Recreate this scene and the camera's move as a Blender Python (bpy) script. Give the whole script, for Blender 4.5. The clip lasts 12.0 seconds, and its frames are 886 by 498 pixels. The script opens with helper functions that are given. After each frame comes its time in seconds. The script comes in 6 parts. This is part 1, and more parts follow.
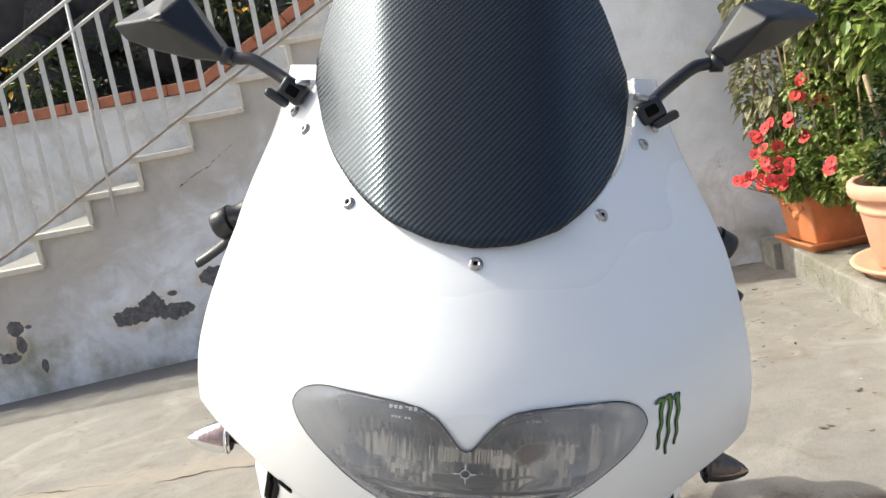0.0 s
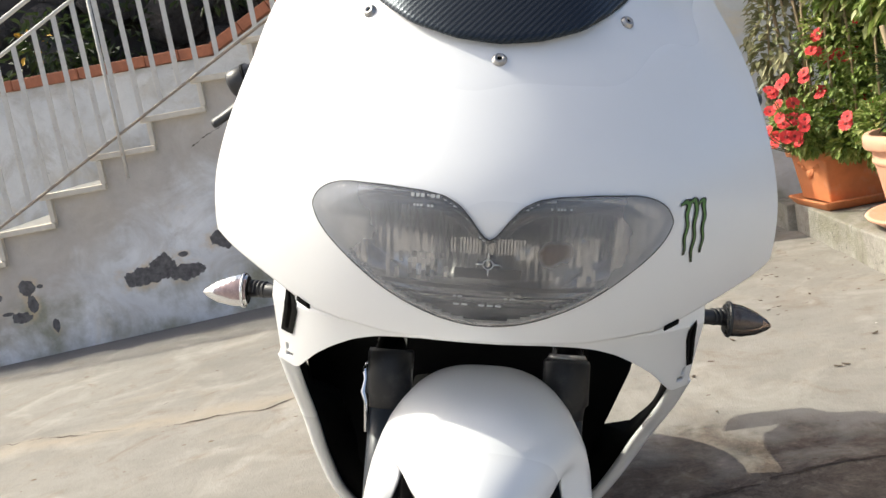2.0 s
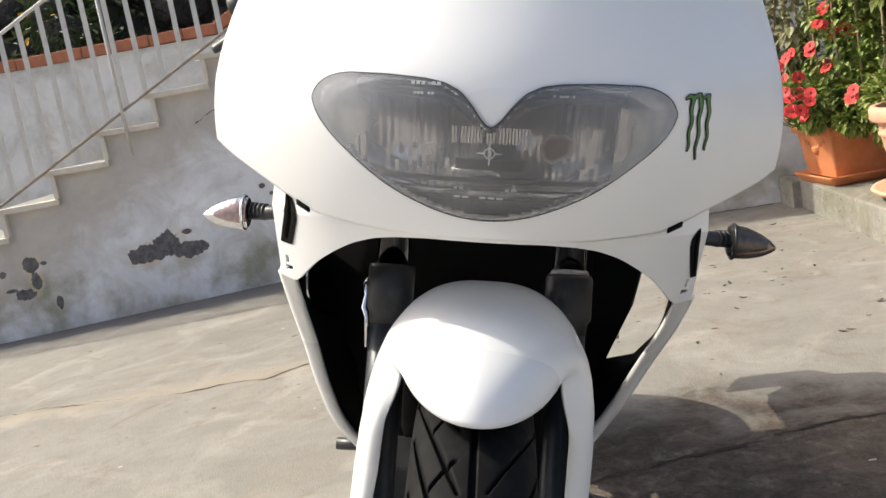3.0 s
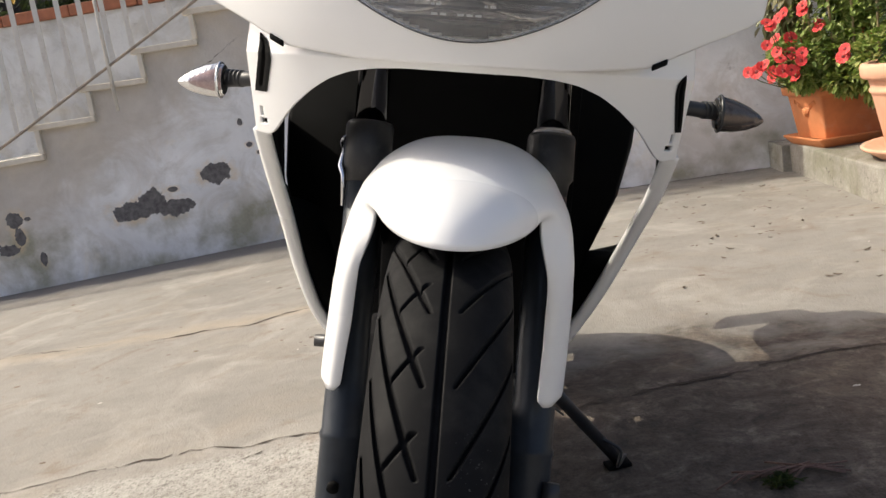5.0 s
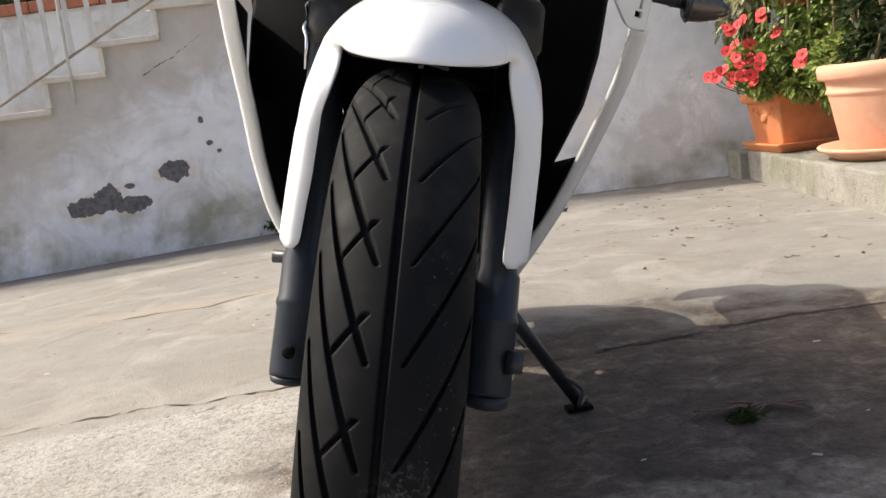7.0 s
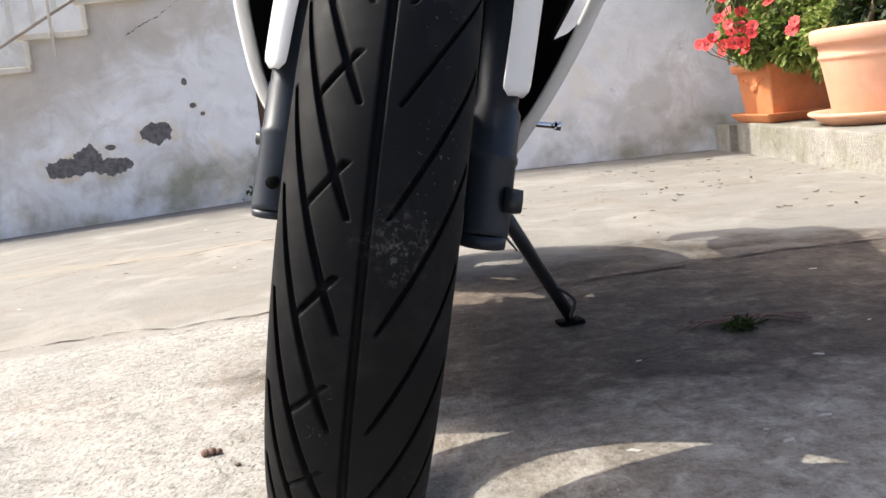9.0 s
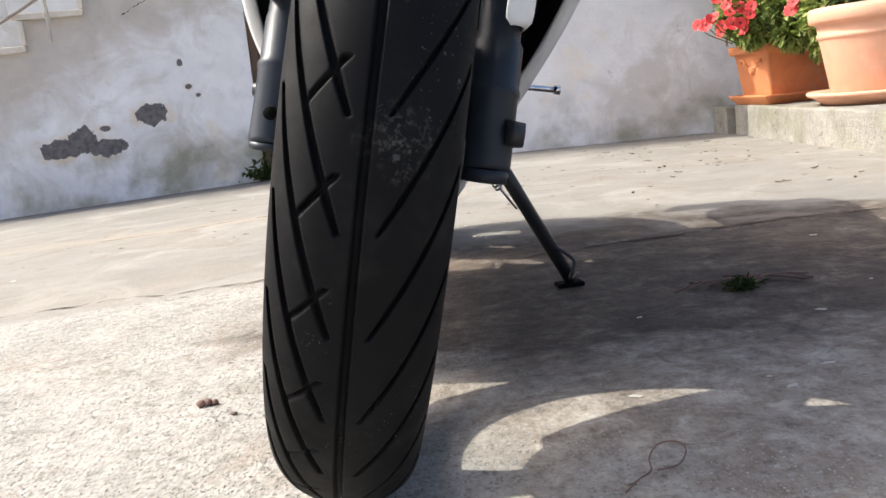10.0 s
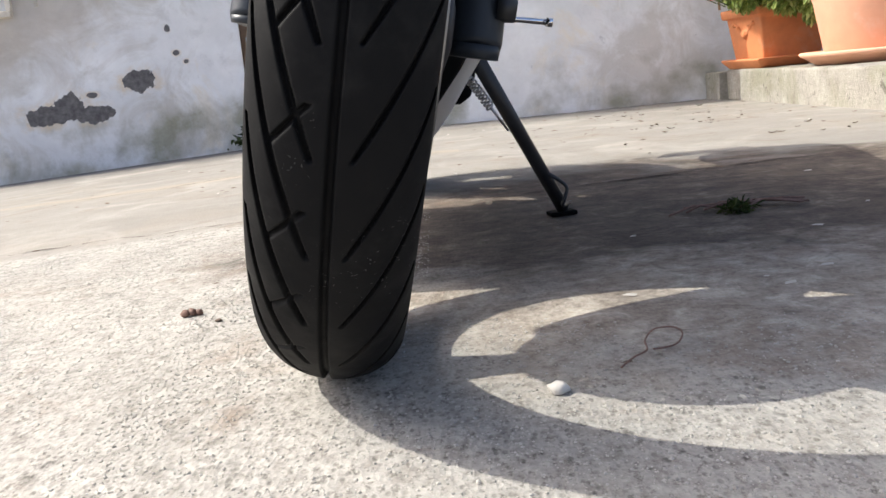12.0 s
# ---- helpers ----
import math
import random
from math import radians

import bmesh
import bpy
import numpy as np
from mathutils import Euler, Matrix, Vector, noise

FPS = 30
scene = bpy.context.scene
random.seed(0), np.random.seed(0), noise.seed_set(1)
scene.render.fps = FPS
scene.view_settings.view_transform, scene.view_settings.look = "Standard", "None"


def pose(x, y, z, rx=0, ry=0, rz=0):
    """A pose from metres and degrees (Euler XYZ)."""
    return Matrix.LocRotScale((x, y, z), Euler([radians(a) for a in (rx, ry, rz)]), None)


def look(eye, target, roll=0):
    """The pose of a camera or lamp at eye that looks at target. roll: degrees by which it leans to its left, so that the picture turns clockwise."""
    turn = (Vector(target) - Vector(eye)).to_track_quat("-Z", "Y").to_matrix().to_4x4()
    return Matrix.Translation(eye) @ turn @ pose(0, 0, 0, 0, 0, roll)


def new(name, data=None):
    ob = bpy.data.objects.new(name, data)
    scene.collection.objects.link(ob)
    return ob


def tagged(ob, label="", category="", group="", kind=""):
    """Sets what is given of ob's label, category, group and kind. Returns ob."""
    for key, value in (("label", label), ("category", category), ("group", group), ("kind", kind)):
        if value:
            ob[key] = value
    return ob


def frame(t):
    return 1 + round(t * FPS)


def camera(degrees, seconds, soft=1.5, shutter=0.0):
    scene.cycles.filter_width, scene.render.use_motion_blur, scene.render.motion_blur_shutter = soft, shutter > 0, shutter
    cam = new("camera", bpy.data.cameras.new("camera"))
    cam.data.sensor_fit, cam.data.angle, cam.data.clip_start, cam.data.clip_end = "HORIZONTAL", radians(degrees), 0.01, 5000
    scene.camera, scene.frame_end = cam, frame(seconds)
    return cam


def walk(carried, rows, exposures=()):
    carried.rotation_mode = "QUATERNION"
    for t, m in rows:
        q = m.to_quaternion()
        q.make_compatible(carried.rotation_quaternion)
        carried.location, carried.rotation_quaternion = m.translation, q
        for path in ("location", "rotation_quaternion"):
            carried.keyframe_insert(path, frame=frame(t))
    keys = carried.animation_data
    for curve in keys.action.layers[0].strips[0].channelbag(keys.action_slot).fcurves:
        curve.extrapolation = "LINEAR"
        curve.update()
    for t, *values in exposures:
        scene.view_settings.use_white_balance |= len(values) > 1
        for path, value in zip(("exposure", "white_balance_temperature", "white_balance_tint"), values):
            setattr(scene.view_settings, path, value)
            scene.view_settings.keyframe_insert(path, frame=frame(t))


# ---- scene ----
cam = camera(51.0, 12.0)
PATH = [
    (0, (0.182, -0.03, 1.195), (0.026, 1.938, 0.879), -10.2),
    (0.5, (0.17, -0.036, 1.15), (0.008, 1.933, 0.838), -9.8),
    (1, (0.16, -0.04, 1.11), (-0.008, 1.928, 0.797), -9.7),
    (1.5, (0.148, -0.045, 1.064), (-0.024, 1.922, 0.746), -9.8),
    (2, (0.139, -0.048, 1.017), (-0.038, 1.917, 0.691), -9.9),
    (2.5, (0.131, -0.051, 0.966), (-0.052, 1.913, 0.635), -9.9),
    (3, (0.127, -0.054, 0.926), (-0.061, 1.908, 0.588), -9.8),
    (5, (0.116, -0.054, 0.778), (-0.055, 1.904, 0.409), -8.9),
    (5.5, (0.113, -0.058, 0.728), (-0.037, 1.904, 0.369), -8.5),
    (6, (0.108, -0.058, 0.685), (-0.02, 1.908, 0.339), -8.2),
    (6.5, (0.097, -0.059, 0.643), (-0.003, 1.912, 0.318), -7.6),
    (7, (0.085, -0.06, 0.594), (0.01, 1.915, 0.287), -7.3),
    (9, (0.052, -0.027, 0.422), (0.014, 1.948, 0.108), -6.0),
    (9.5, (0.047, -0.02, 0.39), (0.013, 1.953, 0.07), -5.9),
    (10, (0.041, -0.021, 0.364), (0.011, 1.951, 0.034), -5.8),
    (10.5, (0.039, -0.02, 0.339), (0.012, 1.95, -0.003), -5.9),
    (11, (0.037, -0.024, 0.316), (0.012, 1.945, -0.038), -6.1),
    (11.5, (0.036, -0.016, 0.29), (0.014, 1.95, -0.077), -6.1),
    (12, (0.032, -0.01, 0.26), (0.018, 1.957, -0.102), -5.8),
]
EXPOSURE = [(0, 0.54, 6420, 4), (2.5, 0.44, 6560, 5), (5, 0.26, 6760, 8), (6.5, 0.36, 6650, 8), (9, 0.84, 6330, 8), (12, 0.79, 6290, 8)]
walk(cam, [(t, look(eye, target, roll)) for t, eye, target, roll in PATH], EXPOSURE)
# ---------------------------------------------------------------- light
SUN_TO = Vector((-0.92, 0.235, 1.0)).normalized()      # towards the sun
world = bpy.data.worlds.new("sky")
scene.world = world
world.use_nodes = True
wn = world.node_tree.nodes
sky = wn.new("ShaderNodeTexSky")
sky.sky_type = "NISHITA"
sky.sun_disc = False
sky.air_density, sky.dust_density, sky.ozone_density = 0.6, 5.0, 0.3
sky.sun_elevation = math.asin(SUN_TO.z)
sky.sun_rotation = math.atan2(SUN_TO.x, SUN_TO.y)
wn["Background"].inputs[1].default_value = 0.19
world.node_tree.links.new(sky.outputs[0], wn["Background"].inputs[0])
sun = new("sun", bpy.data.lights.new("sun", "SUN"))
sun.data.energy, sun.data.angle, sun.data.color = 3.35, radians(0.45), (1.0, 0.95, 0.84)
sun.matrix_world = look(SUN_TO * 30, (0, 0, 0))


# ---------------------------------------------------------------- helpers
def mat(name, base=(0.5, 0.5, 0.5), rough=0.5, metal=0.0, **more):
    """A node material; returns (material, node maker, link maker, principled node)."""
    m = bpy.data.materials.new(name)
    m.use_nodes = True
    t = m.node_tree
    p = t.nodes["Principled BSDF"]
    p.inputs["Base Color"].default_value = (*base, 1)
    p.inputs["Roughness"].default_value = rough
    p.inputs["Metallic"].default_value = metal
    for k, v in more.items():
        p.inputs[k.replace("_", " ")].default_value = v
    return m, t.nodes, t.links, p


def coords(n, l, scale=(1, 1, 1), rot=(0, 0, 0), loc=(0, 0, 0)):
    c, mp = n.new("ShaderNodeTexCoord"), n.new("ShaderNodeMapping")
    mp.inputs["Scale"].default_value, mp.inputs["Rotation"].default_value, mp.inputs["Location"].default_value = scale, rot, loc
    l.new(c.outputs["Object"], mp.inputs["Vector"])
    return mp.outputs["Vector"]


def noise_tex(n, l, vec, scale, detail=4.0, rough=0.55, distort=0.0):
    t = n.new("ShaderNodeTexNoise")
    t.inputs["Scale"].default_value, t.inputs["Detail"].default_value = scale, detail
    t.inputs["Roughness"].default_value, t.inputs["Distortion"].default_value = rough, distort
    if vec is not None:
        l.new(vec, t.inputs["Vector"])
    return t.outputs["Fac"]


def ramp(n, l, fac, stops):
    r = n.new("ShaderNodeValToRGB")
    e = r.color_ramp.elements
    while len(e) < len(stops):
        e.new(0.5)
    for el, (pos, col) in zip(e, stops):
        el.position = pos
        el.color = (*col, 1) if len(col) == 3 else col
    l.new(fac, r.inputs["Fac"])
    return r.outputs["Color"]


def mix(n, l, fac, a, b, mode="MIX"):
    x = n.new("ShaderNodeMix")
    x.data_type, x.blend_type = "RGBA", mode
    for sock, v in ((x.inputs[0], fac), (x.inputs[6], a), (x.inputs[7], b)):
        if isinstance(v, (int, float)):
            sock.default_value = v
        elif isinstance(v, tuple):
            sock.default_value = (*v, 1)
        else:
            l.new(v, sock)
    return x.outputs[2]


def calc(n, l, op, a, b=0.0, clamp=False):
    x = n.new("ShaderNodeMath")
    x.operation, x.use_clamp = op, clamp
    for sock, v in ((x.inputs[0], a), (x.inputs[1], b)):
        if isinstance(v, (int, float)):
            sock.default_value = v
        else:
            l.new(v, sock)
    return x.outputs[0]


def bump(n, l, p, height, strength=0.3, dist=0.01):
    b = n.new("ShaderNodeBump")
    b.inputs["Strength"].default_value, b.inputs["Distance"].default_value = strength, dist
    l.new(height, b.inputs["Height"])
    l.new(b.outputs["Normal"], p.inputs["Normal"])


def simple(name, base, rough, metal=0.0, vary=0.25, scale=30.0, relief=0.15, dist=0.001, dirt=None, **more):
    """A surface with grain at two scales: colour, gloss and fine relief."""
    m, n, l, p = mat(name, base, rough, metal, **more)
    v = coords(n, l)
    a, b = noise_tex(n, l, v, scale, 6), noise_tex(n, l, v, scale * 0.13, 3)
    lo, hi = tuple(c * (1 - vary) for c in base), tuple(min(1, c * (1 + vary)) for c in base)
    col = mix(n, l, 0.5, ramp(n, l, a, [(0.3, lo), (0.7, hi)]), ramp(n, l, b, [(0.3, lo), (0.7, hi)]))
    if dirt:
        col = mix(n, l, ramp(n, l, noise_tex(n, l, v, scale * 0.3, 8, 0.65), [(0.55, (0, 0, 0)), (0.72, (0.7, 0.7, 0.7))]), col, dirt)
    l.new(col, p.inputs["Base Color"])
    rr = ramp(n, l, b, [(0.3, (rough * 0.8,) * 3), (0.7, (min(1, rough * 1.25),) * 3)])
    l.new(rr, p.inputs["Roughness"])
    bump(n, l, p, a, relief, dist)
    return m


# ---------------------------------------------------------------- materials
M = {}
M["white"] = simple("white_paint", (0.83, 0.832, 0.83), 0.28, vary=0.02, scale=9, relief=0.03, dist=0.001, Coat_Weight=0.35, Coat_Roughness=0.12)
M["black"] = simple("black_plastic", (0.022, 0.022, 0.024), 0.42, scale=160, relief=0.2, dist=0.0004)
M["satin"] = simple("satin_black_mirror_plastic", (0.011, 0.012, 0.015), 0.36, scale=240, relief=0.12, dist=0.0003, Specular_IOR_Level=0.5)
M["tube"] = simple("dark_fork_tube", (0.05, 0.05, 0.053), 0.1, 1.0, vary=0.05)
# near black, with the shade of recesses and openings put into the colour
M["dark"] = simple("engine_and_recess_black", (0.003, 0.003, 0.003), 0.8, scale=40, Specular_IOR_Level=0.1)
M["forkmetal"] = simple("grey_fork_enamel", (0.022, 0.027, 0.035), 0.38, 0.1, scale=60, relief=0.08, Specular_IOR_Level=0.3)
M["forkcap"] = simple("dark_fork_cap", (0.02, 0.02, 0.021), 0.45, 0.2, scale=80, dirt=(0.07, 0.065, 0.06))
M["chrome"] = simple("chromed_steel", (0.7, 0.7, 0.72), 0.12, 1.0, vary=0.05)
M["steel"] = simple("worn_steel_bolt", (0.42, 0.41, 0.4), 0.35, 0.9, scale=300, dirt=(0.1, 0.08, 0.06))
M["disc"] = simple("brake_disc_steel", (0.28, 0.28, 0.28), 0.35, 0.9, scale=120)
M["alloy"] = simple("dark_wheel_alloy", (0.04, 0.04, 0.043), 0.45, 0.4)
M["gasket"] = simple("lamp_seal_rubber", (0.03, 0.03, 0.032), 0.55)
M["terracotta"] = simple("terracotta", (0.60, 0.22, 0.085), 0.75, vary=0.16, scale=22, relief=0.25, dist=0.002, dirt=(0.62, 0.36, 0.22))
M["terracotta_pale"] = simple("sun_faded_terracotta", (0.70, 0.38, 0.25), 0.8, vary=0.1, scale=16, relief=0.25, dist=0.002, dirt=(0.72, 0.54, 0.43))
M["soil"] = simple("potting_soil", (0.05, 0.035, 0.025), 0.95, scale=90, relief=0.8, dist=0.01)
M["bamboo"] = simple("dry_cane", (0.36, 0.27, 0.16), 0.7, scale=60)
M["rail"] = simple("weathered_white_rail_paint", (0.62, 0.6, 0.56), 0.55, vary=0.1, scale=45, dirt=(0.3, 0.17, 0.09))
M["rust"] = simple("rusty_bar", (0.30, 0.25, 0.20), 0.8, vary=0.35, scale=70, dirt=(0.4, 0.36, 0.3))
M["marble"] = simple("yellowed_stone_slab", (0.70, 0.64, 0.54), 0.5, vary=0.15, scale=18, relief=0.2, dist=0.002, dirt=(0.4, 0.32, 0.22))
M["step"] = simple("dark_grey_step_top", (0.25, 0.245, 0.235), 0.9, vary=0.25, scale=20, relief=0.4, dist=0.003)
M["edging"] = simple("terracotta_edging", (0.33, 0.125, 0.07), 0.85, vary=0.25, scale=30, relief=0.5, dist=0.004)
M["rock"] = simple("dark_lava_stone", (0.05, 0.045, 0.042), 0.95, vary=0.5, scale=6, relief=0.9, dist=0.05)
M["door"] = simple("old_brown_door_wood", (0.12, 0.075, 0.045), 0.75, vary=0.3, scale=25, relief=0.4, dist=0.003)
M["pebble"] = simple("pale_pebble", (0.5, 0.47, 0.43), 0.85, vary=0.15, scale=60)
M["brownbit"] = simple("dry_brown_debris", (0.12, 0.085, 0.06), 0.9, vary=0.6, scale=9)
M["podbrown"] = simple("red_brown_pod_skin", (0.19, 0.115, 0.09), 0.9, vary=0.45, scale=160, relief=0.5, dist=0.002)
M["pinkbulb"] = simple("pale_amber_bulb_shell", (0.42, 0.30, 0.29), 0.4, 0.15, vary=0.4, scale=120)
M["marker"] = simple("pale_lamp_lettering", (0.42, 0.43, 0.43), 0.7)
M["claw_green"] = simple("green_decal", (0.085, 0.2, 0.045), 0.35, vary=0.25, scale=200)
M["claw_black"] = simple("black_decal", (0.012, 0.014, 0.012), 0.4)
M["petal"] = simple("red_petals", (0.76, 0.06, 0.058), 0.6, vary=0.3, scale=30)
M["petal_core"] = simple("dark_flower_centre", (0.22, 0.02, 0.02), 0.7)
M["petal_yellow"] = simple("yellow_petals", (0.62, 0.36, 0.03), 0.6)


def leaf_material(name, a, b, c):
    m, n, l, p = mat(name, a, 0.5)
    g = n.new("ShaderNodeNewGeometry")
    col = ramp(n, l, g.outputs["Random Per Island"], [(0.0, a), (0.55, b), (1.0, c)])
    v = coords(n, l)
    l.new(mix(n, l, 0.35, col, ramp(n, l, noise_tex(n, l, v, 60, 3), [(0.3, a), (0.7, c)])), p.inputs["Base Color"])
    p.inputs["Subsurface Weight"].default_value = 0.0
    tr = n.new("ShaderNodeBsdfTranslucent")
    l.new(col, tr.inputs["Color"])
    mx = n.new("ShaderNodeMixShader")
    mx.inputs[0].default_value = 0.3
    l.new(p.outputs[0], mx.inputs[1])
    l.new(tr.outputs[0], mx.inputs[2])
    l.new(mx.outputs[0], n["Material Output"].inputs[0])
    return m


M["leaf"] = leaf_material("green_leaves", (0.085, 0.165, 0.024), (0.26, 0.36, 0.07), (0.55, 0.56, 0.22))
M["stem"] = simple("green_flower_stem", (0.11, 0.17, 0.04), 0.6)
# darker copy of the leaf greens, with the shade put into the colour
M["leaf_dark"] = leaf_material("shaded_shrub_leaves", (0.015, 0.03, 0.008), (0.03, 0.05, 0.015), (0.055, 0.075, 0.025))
M["leaf_dry"] = leaf_material("dry_creeper_leaves", (0.17, 0.19, 0.07), (0.3, 0.28, 0.13), (0.46, 0.42, 0.27))
M["grass"] = leaf_material("weed_leaves", (0.02, 0.04, 0.008), (0.045, 0.075, 0.014), (0.10, 0.12, 0.03))


def carbon_material():
    m, n, l, p = mat("carbon_twill_film", (0.03, 0.03, 0.035), 0.3)
    v = coords(n, l)
    s = n.new("ShaderNodeSeparateXYZ")
    l.new(v, s.inputs[0])
    # diagonal twill: narrow tows shifted from column to column
    col = calc(n, l, "MULTIPLY", s.outputs["X"], 330)
    d = calc(n, l, "ADD", calc(n, l, "MULTIPLY", s.outputs["Z"], 150), calc(n, l, "MULTIPLY", col, -0.47))
    f = calc(n, l, "FRACT", d)
    tri = calc(n, l, "ABSOLUTE", calc(n, l, "SUBTRACT", f, 0.5))
    within = calc(n, l, "FRACT", calc(n, l, "MULTIPLY", s.outputs["X"], 330))
    edge = calc(n, l, "ABSOLUTE", calc(n, l, "SUBTRACT", within, 0.5))
    tow = calc(n, l, "SUBTRACT", calc(n, l, "MULTIPLY", tri, 2.0), calc(n, l, "MULTIPLY", edge, 0.35))
    l.new(ramp(n, l, tow, [(0.15, (0.005, 0.0055, 0.007)), (0.75, (0.026, 0.028, 0.033))]), p.inputs["Base Color"])
    l.new(ramp(n, l, tow, [(0.1, (0.5,) * 3), (0.8, (0.16,) * 3)]), p.inputs["Roughness"])
    p.inputs["Specular IOR Level"].default_value = 0.47
    p.inputs["Specular Tint"].default_value = (0.64, 0.82, 1.0, 1)
    bump(n, l, p, tow, 0.45, 0.0006)
    return m


M["carbon"] = carbon_material()


def spots_warp(n, l, v):
    t = n.new("ShaderNodeTexNoise")
    t.inputs["Scale"].default_value = 90
    l.new(v, t.inputs["Vector"])
    return t.outputs["Color"]


def tyre_material():
    m, n, l, p = mat("tyre_rubber", (0.015, 0.015, 0.015), 0.6, Specular_IOR_Level=0.08)
    v = coords(n, l)
    dust = ramp(n, l, noise_tex(n, l, v, 14, 8, 0.7), [(0.5, (0, 0, 0)), (0.75, (0.5, 0.5, 0.5))])
    col = mix(n, l, dust, (0.008, 0.008, 0.0085), (0.034, 0.033, 0.031))
    spots = n.new("ShaderNodeTexVoronoi")
    spots.inputs["Scale"].default_value = 150
    wv = mix(n, l, 0.03, v, spots_warp(n, l, v))
    l.new(wv, spots.inputs["Vector"])
    few = calc(n, l, "MULTIPLY", calc(n, l, "LESS_THAN", spots.outputs["Distance"], 0.14), ramp(n, l, noise_tex(n, l, v, 9, 3), [(0.56, (0, 0, 0)), (0.68, (1, 1, 1))]))
    l.new(mix(n, l, calc(n, l, "MULTIPLY", few, 0.4), col, (0.16, 0.155, 0.15)), p.inputs["Base Color"])
    # a dusty scuff beside the middle groove
    away = n.new("ShaderNodeVectorMath")
    away.operation = "DISTANCE"
    away.inputs[1].default_value = (0.02, -0.317, 0.026)
    l.new(v, away.inputs[0])
    near = ramp(n, l, calc(n, l, "ADD", away.outputs["Value"], calc(n, l, "MULTIPLY", calc(n, l, "SUBTRACT", noise_tex(n, l, v, 60, 3), 0.5), 0.04)), [(0.006, (1, 1, 1)), (0.028, (0, 0, 0))])
    scuff = calc(n, l, "MULTIPLY", near, ramp(n, l, noise_tex(n, l, v, 210, 5, 0.7), [(0.5, (0, 0, 0)), (0.66, (1, 1, 1))]))
    base = p.inputs["Base Color"].links[0].from_socket
    l.new(mix(n, l, calc(n, l, "MULTIPLY", scuff, 0.45), base, (0.16, 0.155, 0.145)), p.inputs["Base Color"])
    l.new(ramp(n, l, noise_tex(n, l, v, 40, 4), [(0.3, (0.55,) * 3), (0.7, (0.72,) * 3)]), p.inputs["Roughness"])
    bump(n, l, p, noise_tex(n, l, v, 350, 3), 0.15, 0.0008)
    return m


M["tyre"] = tyre_material()


def glass_material(name, tint, gloss_rough=0.04, ior=1.45, ribs=0.0, haze=0.0, ends=0.0):
    m, n, l, p = mat(name)
    n.remove(p)
    t, g, f, x = n.new("ShaderNodeBsdfTransparent"), n.new("ShaderNodeBsdfGlossy"), n.new("ShaderNodeFresnel"), n.new("ShaderNodeMixShader")
    t.inputs["Color"].default_value = (*tint, 1)
    g.inputs["Roughness"].default_value = gloss_rough
    f.inputs["IOR"].default_value = ior
    if ribs:
        w = n.new("ShaderNodeTexWave")
        w.inputs["Scale"].default_value = ribs
        l.new(coords(n, l), w.inputs["Vector"])
        b = n.new("ShaderNodeBump")
        b.inputs["Strength"].default_value, b.inputs["Distance"].default_value = 0.25, 0.001
        l.new(w.outputs["Fac"], b.inputs["Height"])
        l.new(b.outputs["Normal"], g.inputs["Normal"])
    l.new(f.outputs[0], x.inputs[0])
    l.new(t.outputs[0], x.inputs[1])
    l.new(g.outputs[0], x.inputs[2])
    last = x
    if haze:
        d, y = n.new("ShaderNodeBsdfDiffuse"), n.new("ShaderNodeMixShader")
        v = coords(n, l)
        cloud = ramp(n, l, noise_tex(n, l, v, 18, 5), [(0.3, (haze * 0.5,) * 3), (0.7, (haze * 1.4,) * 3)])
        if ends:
            # more haze towards both ends, painting in the lens's sunlit and mirrored brightness
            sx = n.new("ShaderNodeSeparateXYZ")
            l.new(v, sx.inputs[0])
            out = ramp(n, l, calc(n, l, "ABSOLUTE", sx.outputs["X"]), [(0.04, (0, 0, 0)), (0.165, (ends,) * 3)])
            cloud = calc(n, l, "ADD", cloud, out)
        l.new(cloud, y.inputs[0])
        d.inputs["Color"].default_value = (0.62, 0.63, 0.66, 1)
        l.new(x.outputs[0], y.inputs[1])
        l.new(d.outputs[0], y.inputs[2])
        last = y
    l.new(last.outputs[0], n["Material Output"].inputs[0])
    return m


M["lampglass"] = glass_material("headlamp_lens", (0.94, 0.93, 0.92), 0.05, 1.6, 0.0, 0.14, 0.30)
M["clear"] = glass_material("clear_indicator_lens", (0.92, 0.86, 0.86), 0.08, 1.55, 45, 0.14)
M["smoke"] = glass_material("smoked_indicator_lens", (0.55, 0.46, 0.39), 0.06, 1.55, 0, 0.05)


def reflector_material():
    m, n, l, p = mat("ribbed_lamp_reflector", (0.7, 0.7, 0.7), 0.24, 0.85)
    v = coords(n, l)
    s = n.new("ShaderNodeSeparateXYZ")
    l.new(v, s.inputs[0])
    rib = calc(n, l, "SINE", calc(n, l, "MULTIPLY", s.outputs["X"], 700))
    rib2 = calc(n, l, "SINE", calc(n, l, "MULTIPLY", s.outputs["Z"], 260))
    h = calc(n, l, "ADD", rib, calc(n, l, "MULTIPLY", rib2, 0.25))
    stain = noise_tex(n, l, v, 25, 4)
    l.new(mix(n, l, stain, (0.5, 0.48, 0.46), (0.85, 0.84, 0.82)), p.inputs["Base Color"])
    bump(n, l, p, h, 0.6, 0.003)
    return m


M["reflector"] = reflector_material()
M["flute"] = simple("moulded_flute_silver", (0.5, 0.495, 0.49), 0.24, 0.95, vary=0.08, scale=60)


